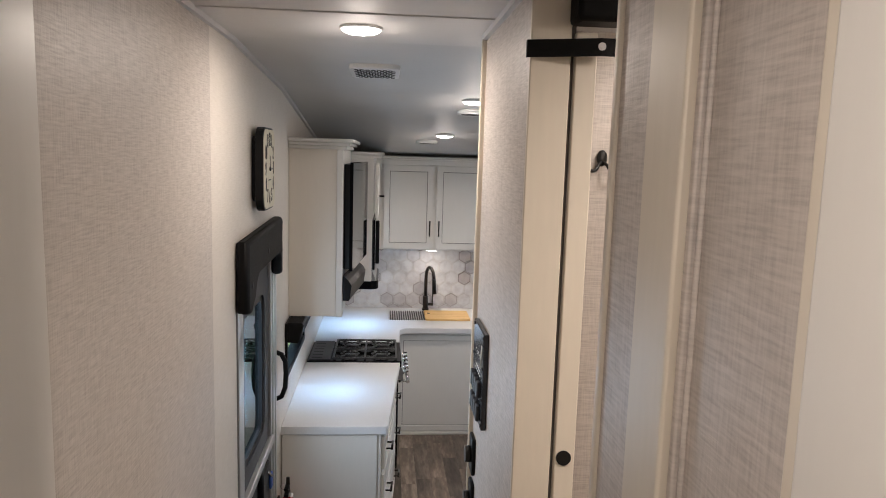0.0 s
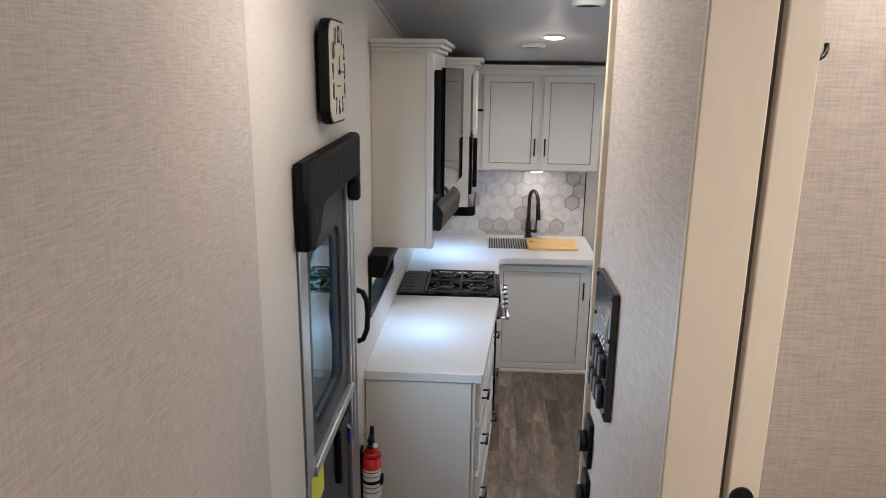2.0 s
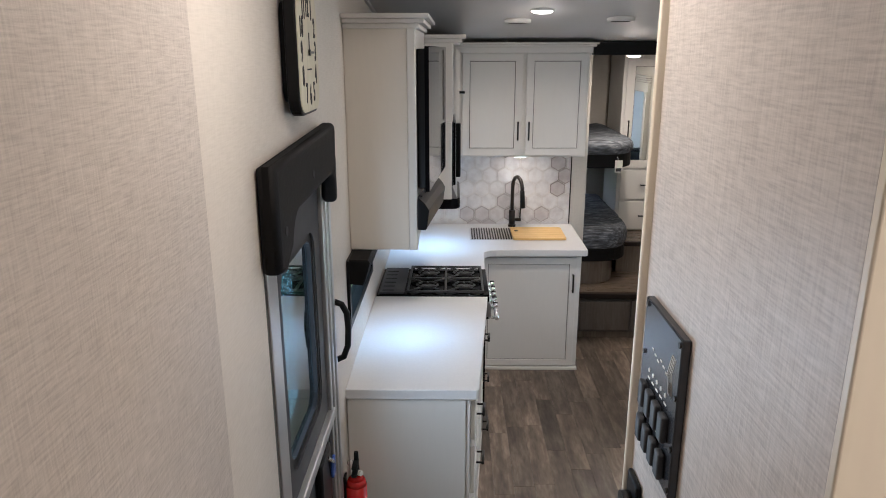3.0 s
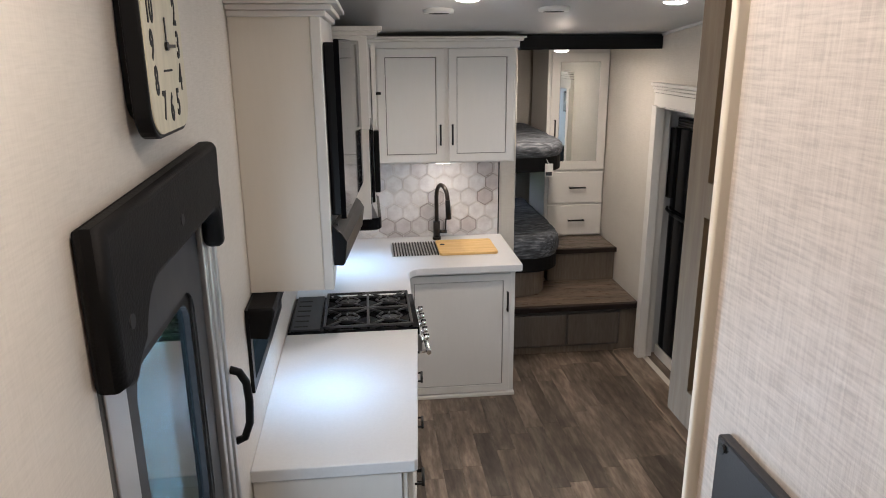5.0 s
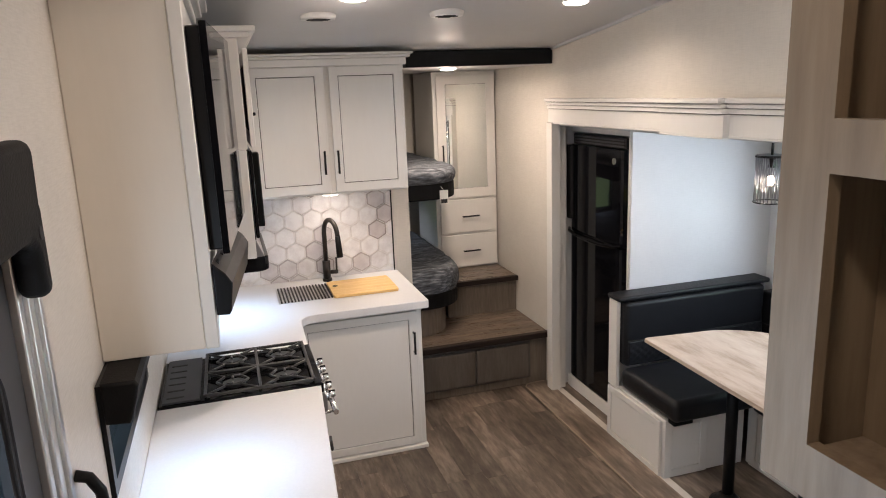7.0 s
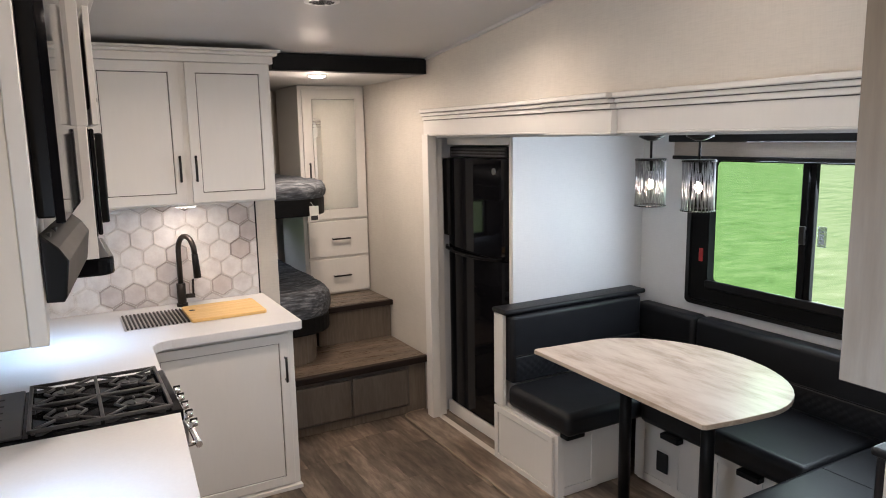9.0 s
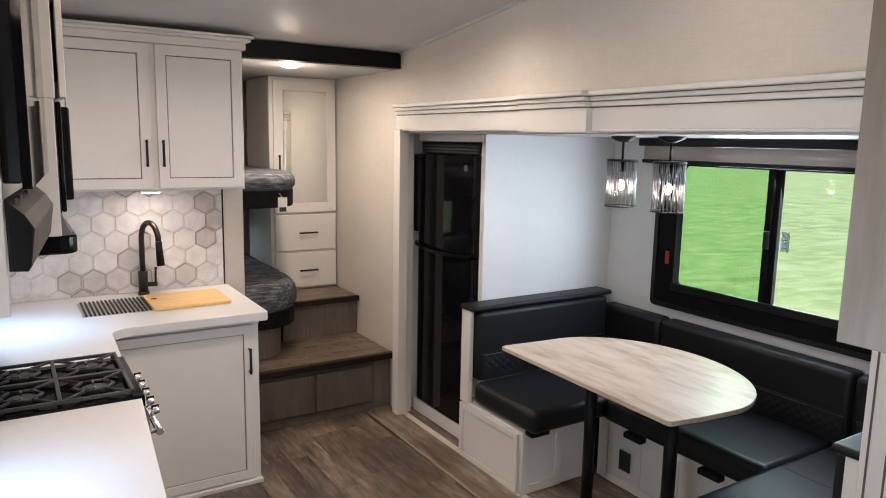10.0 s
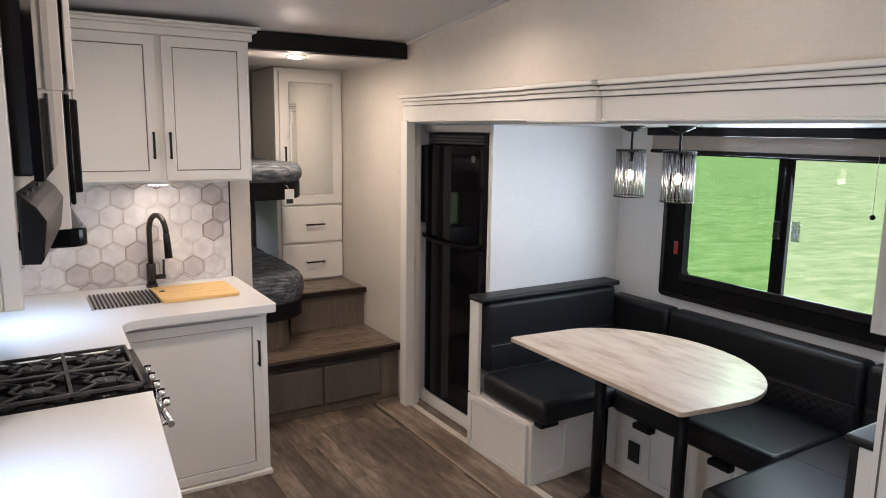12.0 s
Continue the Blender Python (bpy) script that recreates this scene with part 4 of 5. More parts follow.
tb = thing("dinette_table", 2.7, 5.15, 0.0, "wood-look dinette table with rounded end on black posts", "table")
tout = [(2.284, 4.612), (2.295, 4.600), (2.44, 4.573)] + [(2.615 + 0.445 * math.sin(a), 5.095 - 0.54 * math.cos(a)) for a in [radians(k) for k in range(0, 181, 6)]] + [(2.46, 5.650), (2.33, 5.664), (2.31, 5.655)]
part("tabletop", prism(bmesh.new(), tout, "z", 0.757, 0.778, 0.003), TABLEWOOD, tb)
for x, y in ((2.56, 5.28), (2.56, 4.81)):
    bm = bmesh.new()
    rod(bm, (x, y, 0.05), (x, y, 0.757), 0.028, 20)
    leg = part("leg", bm, BLACK, tb, "black steel post")
    bm = bmesh.new()
    rod(bm, (x, y, 0.0), (x, y, 0.012), 0.085, 28)
    rod(bm, (x, y, 0.012), (x, y, 0.06), 0.08, 28, 0.032)
    part("foot", bm, BLACKMETAL, leg)

# dinette window
w1 = thing("window_1", SLIDE_X, 5.05, 0.8, "black-framed sliding window beside the dinette", "window", kind="structure")
bm = frame_ring(bmesh.new(), rounded(5.0675, 1.295, 1.375, 0.89, 0.03), rounded(5.03, 1.3225, 1.16, 0.675, 0.03), SLIDE_X - 0.03, SLIDE_X + 0.021)
part("window_frame", bm, FRAMEBLACK, w1)
bm = frame_ring(bmesh.new(), rounded(5.0675, 1.295, 1.375, 0.89, 0.03), rounded(5.0675, 1.295, 1.325, 0.84, 0.03), SLIDE_X - 0.042, SLIDE_X - 0.031)
part("window_trim", bm, BLACKMETAL, w1, "raised black outer rim")
box("sash", w1, FRAMEBLACK, SLIDE_X - 0.01, 5.018, 0.98, SLIDE_X + 0.021, 5.046, 1.665, 0.004)
box("sash", w1, FRAMEBLACK, SLIDE_X - 0.022, 5.047, 0.98, SLIDE_X + 0.02, 5.082, 1.665, 0.004)
box("sill", w1, BLACK, SLIDE_X - 0.04, 4.42, 0.952, SLIDE_X - 0.022, 5.62, 1.000, 0.006)
for y0, y1, gl in ((4.45, 5.02, PANE), (5.08, 5.61, PANE_TINT)):
    p = box("pane", w1, gl, SLIDE_X + 0.016, y0, 0.985, SLIDE_X + 0.019, y1, 1.66, 0)
    p.visible_shadow = False
box("latch", w1, BLACKMETAL, SLIDE_X - 0.036, 5.045, 1.27, SLIDE_X - 0.021, 5.075, 1.36, 0.004)
box("exit_sign", w1, STICKER, SLIDE_X + 0.010, 4.962, 1.262, SLIDE_X + 0.013, 5.006, 1.362, 0, "white exit sticker")
writing("lettering", "EXIT", 0.034, SLIDE_X + 0.0095, 4.984, 1.312, w1, EXIT_INK, "-x").rotation_euler.rotate_axis("Z", radians(90))
box("pull", w1, EXIT_RED, SLIDE_X - 0.034, 5.645, 1.10, SLIDE_X - 0.026, 5.672, 1.175, 0.004, "red emergency pull")
sh = thing("roller_shade", SLIDE_X, 5.05, 1.68, "grey roller shade with black bar above the window", "blind")
box("cassette", sh, BLACK, SLIDE_X - 0.07, 4.25, 1.765, SLIDE_X - 0.002, 5.89, 1.808, 0.006)
box("cloth", sh, SHADECLOTH, SLIDE_X - 0.05, 4.27, 1.69, SLIDE_X - 0.046, 5.86, 1.766, 0.0)
box("hem_bar", sh, BLACK, SLIDE_X - 0.055, 4.27, 1.668, SLIDE_X - 0.04, 5.87, 1.69, 0.004)


cd = thing("blind_cord", SLIDE_X - 0.05, 4.60, 1.42, "thin blind cord with a black bead", "cord")
part("cord", rod(bmesh.new(), (SLIDE_X - 0.06, 4.60, 1.44), (SLIDE_X - 0.06, 4.60, 1.70), 0.0012, 6), PAPER, cd)
bm = bmesh.new()
bmesh.ops.create_uvsphere(bm, u_segments=12, v_segments=8, radius=0.012, matrix=Matrix.Translation((SLIDE_X - 0.06, 4.60, 1.43)))
part("bead", bm, BLACK, cd)


def pendant(y):
    th = thing("pendant_lamp", 2.85, y, 1.47, "pendant lamp with a cylinder shade of crossed wires", "lamp", "dinette pendants")
    bm = bmesh.new()
    rod(bm, (2.85, y, 1.800), (2.85, y, 1.811), 0.060, 28)
    rod(bm, (2.85, y, 1.782), (2.85, y, 1.800), 0.018, 28, 0.058)
    part("canopy", bm, BLACKMETAL, th)
    part("stem", rod(bmesh.new(), (2.85, y, 1.70), (2.85, y, 1.79), 0.006, 10), BLACKMETAL, th)
    bm = bmesh.new()
    rod(bm, (2.85, y, 1.692), (2.85, y, 1.70), 0.072, 32)
    rod(bm, (2.85, y, 1.64), (2.85, y, 1.695), 0.018, 14)
    cap = part("cap", bm, BLACKMETAL, th)
    cage = part("shade", rod(bmesh.new(), (2.85, y, 1.690), (2.85, y, 1.694), 0.0735, 32), BLACKMETAL, th, "cylinder shade of crossed wires")
    for k in range(26):
        for s in (-1, 1):
            a = 2 * math.pi * k / 26
            c = a + s * 0.24 * (0.6 + 0.4 * (k % 3))
            part("wire", rod(bmesh.new(), (2.85 + 0.07 * math.cos(a), y + 0.07 * math.sin(a), 1.475), (2.85 + 0.07 * math.cos(c), y + 0.07 * math.sin(c), 1.693), 0.0023, 5), STEEL, cage)
    for z in (1.472, 1.693):
        bm = bmesh.new()
        for k in range(28):
            a, b = 2 * math.pi * k / 28, 2 * math.pi * (k + 1) / 28
            rod(bm, (2.85 + 0.073 * math.cos(a), y + 0.073 * math.sin(a), z), (2.85 + 0.073 * math.cos(b), y + 0.073 * math.sin(b), z), 0.0035, 6)
        part("ring", bm, BLACKMETAL, th)
    bm = bmesh.new()
    bmesh.ops.create_uvsphere(bm, u_segments=16, v_segments=10, radius=0.017, matrix=Matrix.Translation((2.85, y, 1.575)) @ Matrix.Diagonal((1, 1, 1.5, 1)))
    part("bulb", bm, FILAMENT, th, "glowing clear bulb")


pendant(5.45)
pendant(5.16)

# refrigerator
FX = 2.51
fr = thing("refrigerator", 2.8, 6.5, 0.08, "glossy black two-door refrigerator with a top vent", "refrigerator")
box("body", fr, BLACK, FX + 0.03, 6.18, 0.085, 3.1, 6.85, 1.69, 0.004)


def bowed(z0, z1):
    """A refrigerator door: a slab whose front bows out in plan and rolls over at the ends."""
    front = []
    for k in range(33):
        u = -1 + k / 16
        front.append((FX + 0.03 - 0.040 * (1 - 0.12 * u * u) * (1 - abs(u) ** 14) ** 0.5, 6.528 + u * 0.338))
    bm = prism(bmesh.new(), [*front, (FX + 0.0295, 6.866), (FX + 0.0295, 6.19)], "z", z0, z1, 0.002)
    for f in bm.faces:
        f.smooth = f.normal.x < -0.05 and abs(f.normal.z) < 0.3
    return bm


dd = part("freezer_door", bowed(1.118, 1.69), FRIDGE, fr)
part("handle", prism(bmesh.new(), [(FX + 0.012, 6.862), (FX - 0.020, 6.868), (FX - 0.026, 6.858), (FX - 0.024, 6.813), (FX - 0.004, 6.808)], "z", 1.20, 1.685, 0.004), BLACKMETAL, dd)
hp = [(FX - 0.006, 6.858, 1.128), (FX - 0.022, 6.83, 1.118), (FX - 0.036, 6.70, 1.108), (FX - 0.042, 6.55, 1.104), (FX - 0.038, 6.40, 1.108), (FX - 0.024, 6.26, 1.118), (FX - 0.006, 6.215, 1.128)]
part("handle", tube(bmesh.new(), hp, 0.011, 10), FRIDGE, dd)
part("badge", rod(bmesh.new(), (FX - 0.012, 6.30, 1.62), (FX + 0.004, 6.30, 1.62), 0.019, 24), STEEL, dd)
dd = part("fridge_door", bowed(0.09, 1.108), FRIDGE, fr)
box("plinth", fr, CABINET, FX - 0.01, 6.175, 0.0, FX + 0.02, 6.865, 0.082, 0.002)
box("filler", fr, CABINET, FX + 0.012, 6.171, 1.768, FX + 0.03, 6.87, 1.810, 0.002)
box("filler", fr, CABINET, FX + 0.012, 6.171, 0.085, FX + 0.0285, 6.179, 1.767, 0.001)
vt = box("top_vent", fr, BLACK, FX + 0.005, 6.188, 1.695, FX + 0.03, 6.82, 1.757, 0.003)
for i in range(3):
    box("slat", vt, GRAPHITE, FX - 0.004, 6.205, 1.703 + i * 0.018, FX + 0.006, 6.805, 1.711 + i * 0.018, 0.001)

# ---- bunks and steps ----
st = thing("bunk_step", 1.9, 7.2, 0.0, "taupe drawer step with wood-look tread before bunks", "step", kind="structure")
box("riser", st, RISER, 1.40, 6.97, 0.0, W - 0.002, 7.52, 0.345, 0.003)
box("tread", st, STEPWOOD, 1.40, 6.955, 0.346, W - 0.002, 7.52, 0.386, 0.004)
box("nosing", st, NOSING, 1.40, 6.915, 0.350, W - 0.002, 6.962, 0.3905, 0.006)
# Dark sheet paints the shade in the gaps round the drawers.
box("gap", st, GROOVE_SHADE, 1.425, 6.962, 0.055, 2.255, 6.971, 0.335, 0)
for x0, x1 in ((1.45, 1.838), (1.85, 2.238)):
    box("drawer_front", st, TAUPE, x0 - 0.012 * (x0 < 1.6), 6.940, 0.07, x1, 6.962, 0.318, 0.009, "", 3)
st = thing("bunk_step", 2.1, 7.6, 0.386, "upper taupe step with wood-look tread at wardrobe", "step", kind="structure")
box("riser", st, RISER, 1.83, 7.50, 0.387, W - 0.002, 8.5, 0.62, 0.003)
box("tread", st, STEPWOOD, 1.87, 7.49, 0.621, W - 0.002, 8.5, 0.662, 0.004)
box("nosing", st, NOSING, 1.87, 7.455, 0.628, W - 0.002, 7.492, 0.664, 0.003)

wd = thing("wardrobe", 2.13, 8.1, 0.662, "white wardrobe with mirrored door and two drawers", "wardrobe")
box("body", wd, CABINET, 1.878, 7.87, 0.664, W - 0.003, 8.4, 2.195, 0.003)
wm = panel_door("door", wd, "y", 7.85, 1.905, 2.373, 1.235, 2.17, rail=0.07)
box("mirror", wm, MIRROR, 1.977, 7.8515, 1.307, 2.301, 7.854, 2.098, 0)
bar_handle(wm, (1.937, 7.85, 1.50), (1.937, 7.85, 1.65), (0, -0.03, 0))
for z0, z1 in ((0.952, 1.218), (0.676, 0.936)):
    f = box("drawer_front", wd, CABINET, 1.905, 7.852, z0, 2.373, 7.868, z1, 0.005)
    bar_handle(f, (2.08, 7.852, (z0 + z1) / 2), (2.22, 7.852, (z0 + z1) / 2), (0, -0.028, 0))


def cushion(outline, z0, z1):
    """A soft mattress over an outline: bulging sides, rolled edge and a rumpled top."""
    pts = []
    for (ax, ay), (bx, by) in zip(outline, outline[1:] + outline[:1]):
        n = max(1, round(math.hypot(bx - ax, by - ay) / 0.04))
        pts += [(ax + (bx - ax) * k / n, ay + (by - ay) * k / n) for k in range(n)]
    cx, cy = sum(p[0] for p in pts) / len(pts), sum(p[1] for p in pts) / len(pts)
    bm = bmesh.new()
    rings = []
    for inset, h in ((0.01, 0.0), (-0.012, 0.25), (-0.016, 0.5), (-0.008, 0.75), (0.012, 0.92), (0.045, 1.0), (0.09, 1.0), (0.15, 1.0), (0.22, 1.0), (0.32, 1.0), (0.45, 1.0)):
        ring = []
        for x, y in pts:
            r = math.hypot(x - cx, y - cy)
            s = 1 - inset / r
            px, py, pz = cx + (x - cx) * s, cy + (y - cy) * s, z0 + (z1 - z0) * h
            bulk = noise.noise(Vector((px * 9, py * 14, pz * 9))) + 0.6 * noise.noise(Vector((px * 26, py * 40, pz * 20)))
            ring.append(bm.verts.new((px + 0.004 * bulk, py + 0.004 * bulk, pz + (0.014 * bulk if h > 0.9 else 0.0))))
        rings.append(ring)
    for a, b in zip(rings, rings[1:]):
        for k in range(len(pts)):
            bm.faces.new((a[k], a[(k + 1) % len(pts)], b[(k + 1) % len(pts)], b[k])).smooth = True
    bm.faces.new(rings[-1])
    bmesh.ops.recalc_face_normals(bm, faces=bm.faces)
    return bm


def bunk(z0, z1, label):
    th = thing("bunk_bed", 0.9, 7.7, z0, label, "bunk bed", "bunks")
    out = [(0.01, 7.145), (1.60, 7.145)] + [(1.61 + 0.25 * math.sin(a), 7.395 - 0.25 * math.cos(a)) for a in [radians(k) for k in range(10, 91, 10)]] + [(1.86, 8.5), (0.01, 8.5)]
    part("platform", prism(bmesh.new(), out, "z", z0, z0 + 0.11, 0.01), PADDING, th, "black padded bunk edge")
    part("mattress", cushion(out, z0 + 0.10, z1), BEDCLOTH, th, "grey crumpled striped mattress cover")
    return th


bunk(1.345, 1.56, "upper bunk with grey striped mattress and black edge")
lo = bunk(0.585, 0.875, "lower bunk with grey striped mattress and black edge")
base_out = [(1.40, 7.17), (1.53, 7.17)] + [(1.53 + 0.24 * math.sin(a), 7.41 - 0.24 * math.cos(a)) for a in [radians(k) for k in range(10, 91, 10)]] + [(1.77, 8.48), (1.40, 8.48)]
part("base", prism(bmesh.new(), base_out, "z", 0.388, 0.584), RISER, lo, "curved taupe bunk base")
tag = thing("hang_tag", 1.712, 7.12, 1.316, "small white printed tag hanging from the bunk", "tag")
box("card", tag, PAPER, 1.683, 7.120, 1.316, 1.741, 7.123, 1.412, 0.0005)
box("print", tag, INK, 1.690, 7.1185, 1.325, 1.734, 7.1195, 1.352, 0)
part("string", rod(bmesh.new(), (1.712, 7.122, 1.410), (1.70, 7.19, 1.45), 0.0012, 6), PAPER, tag)

# small window behind the lower bunk
w3 = thing("window_3", 1.345, 8.55, 0.88, "small black-framed window behind the lower bunk", "window", kind="structure")
part("window_frame", wall_with_holes(bmesh.new(), "y", 8.535, 8.60, 1.045, 1.645, 0.875, 1.245, [(1.08, 1.345, 0.91, 1.21), (1.37, 1.61, 0.91, 1.21)]), BLACK, w3)
for x0, x1 in ((1.08, 1.345), (1.37, 1.61)):
    p = box("pane", w3, PANE, x0, 8.57, 0.91, x1, 8.574, 1.21, 0)
    p.visible_shadow = False

# ---- hallway ----
un = thing("niche_shelf", 1.1, 3.16, 1.60, "limed wood niche unit at the end of the hall", "shelf unit")
bm = wall_with_holes(bmesh.new(), "x", 0.9305, 0.9475, 2.975, 3.331, 1.60, 2.655, [(3.02, 3.265, 1.665, 1.965), (3.02, 3.265, 2.02, 2.40)])
part("face_frame", bm, UNITWOOD, un)
box("side", un, UNITWOOD, 0.948, 3.30, 1.60, 1.30, 3.331, 2.655, 0)
box("side", un, UNITWOOD, 0.948, 2.975, 1.60, 1.30, 2.99, 2.655, 0)
for z in (1.605, 1.975, 2.40):
    box("shelf", un, UNITWOOD, 0.948, 2.991, z, 1.30, 3.299, z + 0.03, 0)
box("back", un, UNITWOOD, 1.05, 2.991, 1.636, 1.07, 3.299, 1.974, 0)
box("back", un, UNITWOOD, 1.05, 2.991, 2.006, 1.07, 3.299, 2.399, 0)

tr = thing("hall_trim", 0.8, 2.97, 0.0, "cream corner strip at the hallway wall end", "trim", kind="structure")
box("strip", tr, CREAM, 0.785, 2.962, 0.0, 0.929, 2.974, 2.644, 0.004)
cs = thing("bath_casing", 0.84, 2.3, DECK, "cream jamb boards of the bathroom doorway", "casing", kind="structure")
box("jamb", cs, CREAM, 0.799, 2.298, DECK, 0.885, 2.312, 2.655, 0.003)
# Dark filler paints the shade between jamb and pocket door.
box("gap", cs, GROOVE_SHADE, 0.876, 2.3125, DECK, 0.897, 2.36, 2.62, 0)
box("edge", cs, CREAM, 0.794, 1.716, DECK, 0.849, 1.731, 2.655, 0.003)
for y0, y1, d in ((1.552, 1.603, 0.007), (1.478, 1.551, 0.018)):
    box("moulding", cs, CREAM, 0.80 - d, y0, DECK, 0.801, y1, 2.655, 0.004)
for y0, y1, d in ((1.464, 1.476, 0.009), (1.455, 1.462, 0.005)):
    box("bead", cs, LINEN, 0.80 - d, y0, DECK, 0.801, y1, 2.655, 0.003)
box("casing", cs, CREAM, 0.786, 1.2495, DECK, 0.801, 1.278, 2.655, 0.003)
box("casing", cs, CABINET, 0.775, 1.02, DECK, 0.801, 1.249, 2.655, 0.003)
cw = thing("hall_casing", 0.0, 1.75, DECK, "pale casing on the hallway's other wall", "casing", kind="structure")
box("casing", cw, CABINET, 0.001, 1.66, DECK, 0.014, 1.882, 2.655, 0.003)
pd = thing("door_2", 0.93, 2.4, DECK, "cream pocket door standing open", "door", kind="structure")
box("leaf", pd, CREAM, 0.894, 2.296, DECK + 0.01, 0.940, 2.80, 2.56, 0.003)
part("finger_pull", rod(bmesh.new(), (0.914, 2.292, 1.635), (0.914, 2.298, 1.635), 0.017, 20), BLACKMETAL, pd)
hd = thing("door_header", 1.0, 2.25, 2.57, "black padded header above the pocket door", "header")
box("pad", hd, PADDING, 0.877, 2.22, 2.57, 1.35, 2.30, 2.655, 0.01)
stp = thing("door_strap", 0.86, 2.28, 2.50, "black strap with a snap holding the door", "strap")
part("strap", prism(bmesh.new(), [(0.79, 2.30), (0.79, 2.29), (0.93, 2.235), (0.975, 2.235), (0.975, 2.24), (0.932, 2.24), (0.797, 2.295)], "z", 2.505, 2.54, 0.001), PADDING, stp)
part("snap", rod(bmesh.new(), (0.93, 2.232, 2.523), (0.93, 2.237, 2.523), 0.008, 14), CHROME, stp)


def coat_hook(x, z):
    th = thing("coat_hook", x, 2.84, z - 0.03, "dark bronze double coat hook on the wall", "hook", "coat hooks")
    bm = bmesh.new()
    bmesh.ops.create_uvsphere(bm, u_segments=16, v_segments=10, radius=0.02, matrix=Matrix.Translation((x, 2.832, z + 0.01)) @ Matrix.Diagonal((0.8, 0.4, 1.2, 1)))
    part("plate", bm, BLACKMETAL, th)
    for s in (-1, 1):
        pts = [(x, 2.83, z)] + [(x + s * (0.012 + 0.02 * (1 - math.cos(a))), 2.825 - 0.014 * math.sin(a), z - 0.028 * math.sin(a)) for a in [radians(k) for k in range(20, 181, 20)]]
        part("prong", tube(bmesh.new(), pts, 0.005, 8), BLACKMETAL, th)


for hx in (1.13, 1.362, 1.59):
    coat_hook(hx, 2.295)

# control panel and switches on the hall wall
cp = thing("control_panel", 0.8, 2.86, 1.5, "black monitor panel with rocker switches", "control panel")
box("plate", cp, PANELGLOSS, 0.785, 2.70, 1.532, 0.80, 2.905, 1.81, 0.003)
for y in (2.706, 2.889):
    for z in (1.545, 1.62, 1.71, 1.80):
        part("screw", rod(bmesh.new(), (0.782, y, z), (0.786, y, z), 0.005, 10), BLACKMETAL, cp)
for z in (1.572, 1.640):
    for i in range(4):
        box("switch", cp, GRAPHITE, 0.773, 2.728 + i * 0.04, z - 0.024, 0.785, 2.754 + i * 0.04, z + 0.024, 0.004)
for i in range(5):
    part("indicator", rod(bmesh.new(), (0.7835, 2.755 + i * 0.024, 1.69), (0.7855, 2.755 + i * 0.024, 1.69), 0.004, 10), WHITEPLASTIC, cp)
for i in range(6):
    box("print", cp, PAPER, 0.7842, 2.755 + i * 0.016, 1.725 + 0.004 * (i % 3), 0.7852, 2.765 + i * 0.016, 1.728 + 0.004 * (i % 3), 0)
for i in range(5):
    box("print", cp, PAPER, 0.7842, 2.748 + i * 0.024, 1.674, 0.7852, 2.760 + i * 0.024, 1.677, 0)
    box("print", cp, PAPER, 0.7842, 2.752 + i * 0.030, 1.605, 0.7852, 2.764 + i * 0.030, 1.607, 0)
for i in range(4):
    part("print", tube(bmesh.new(), [(0.7846, 2.720 + i * 0.006, 1.770), (0.7846, 2.735 + i * 0.006, 1.735), (0.7846, 2.722 + i * 0.007, 1.700)], 0.0007, 4), PAPER, cp)
for z in (1.37, 1.22):
    th = thing("wall_control", 0.8, 2.93, z, "black round wall control on a plate", "switch")
    box("plate", th, BLACK, 0.788, 2.88, z - 0.06, 0.80, 2.95, z + 0.06, 0.006)
    part("dial", rod(bmesh.new(), (0.77, 2.915, z), (0.789, 2.915, z), 0.026, 20), BLACKMETAL, th)

# ---- ceiling fixtures ----
def puck(x, y, z, watts, r=0.062, side=0.05):
    th = thing("ceiling_light", x, y, z - 0.03, "round glowing ceiling puck light with white rim", "light", "ceiling lights")
    bm = bmesh.new()
    rod(bm, (x, y, z - 0.008), (x, y, z + 0.01), r, 32)
    part("rim", bm, WHITEPLASTIC, th)
    bm = bmesh.new()
    bmesh.ops.create_uvsphere(bm, u_segments=24, v_segments=12, radius=r * 0.9, matrix=Matrix.Translation((x, y, z - 0.008)) @ Matrix.Diagonal((1, 1, 0.25, 1)))
    part("diffuser", bm, GLOW, th, "glowing frosted diffuser")
    lamp("ceiling_lamp", x, y, z - 0.034, watts, 0.11, WARM, 150 if 5 < y < 6 else 180)
    # Added point lamp hung below each puck to throw more light sideways.
    d = bpy.data.lights.new("ceiling_glow", "POINT")
    d.energy, d.shadow_soft_size, d.color = watts * side, 0.05, WARM
    new("ceiling_glow", d).location = (x, y, z - 0.12)


def vent_round(x, y, r=0.075):
    z = ceiling_z(y)
    th = thing("ceiling_vent", x, y, z - 0.02, "round white louvred ceiling vent", "vent", "ceiling vents")
    part("rim", rod(bmesh.new(), (x, y, z - 0.016), (x, y, z + 0.012), r, 32, r * 1.1), WHITEPLASTIC, th)
    bm = bmesh.new()
    for i in range(5):
        d = (i - 2) * 0.022
        h = math.sqrt(max(0, (r * 0.7) ** 2 - d * d))
        cuboid(bm, x - h, y + d - 0.004, z - 0.018, x + h, y + d + 0.004, z - 0.0155)
    part("slot", bm, INK, th)


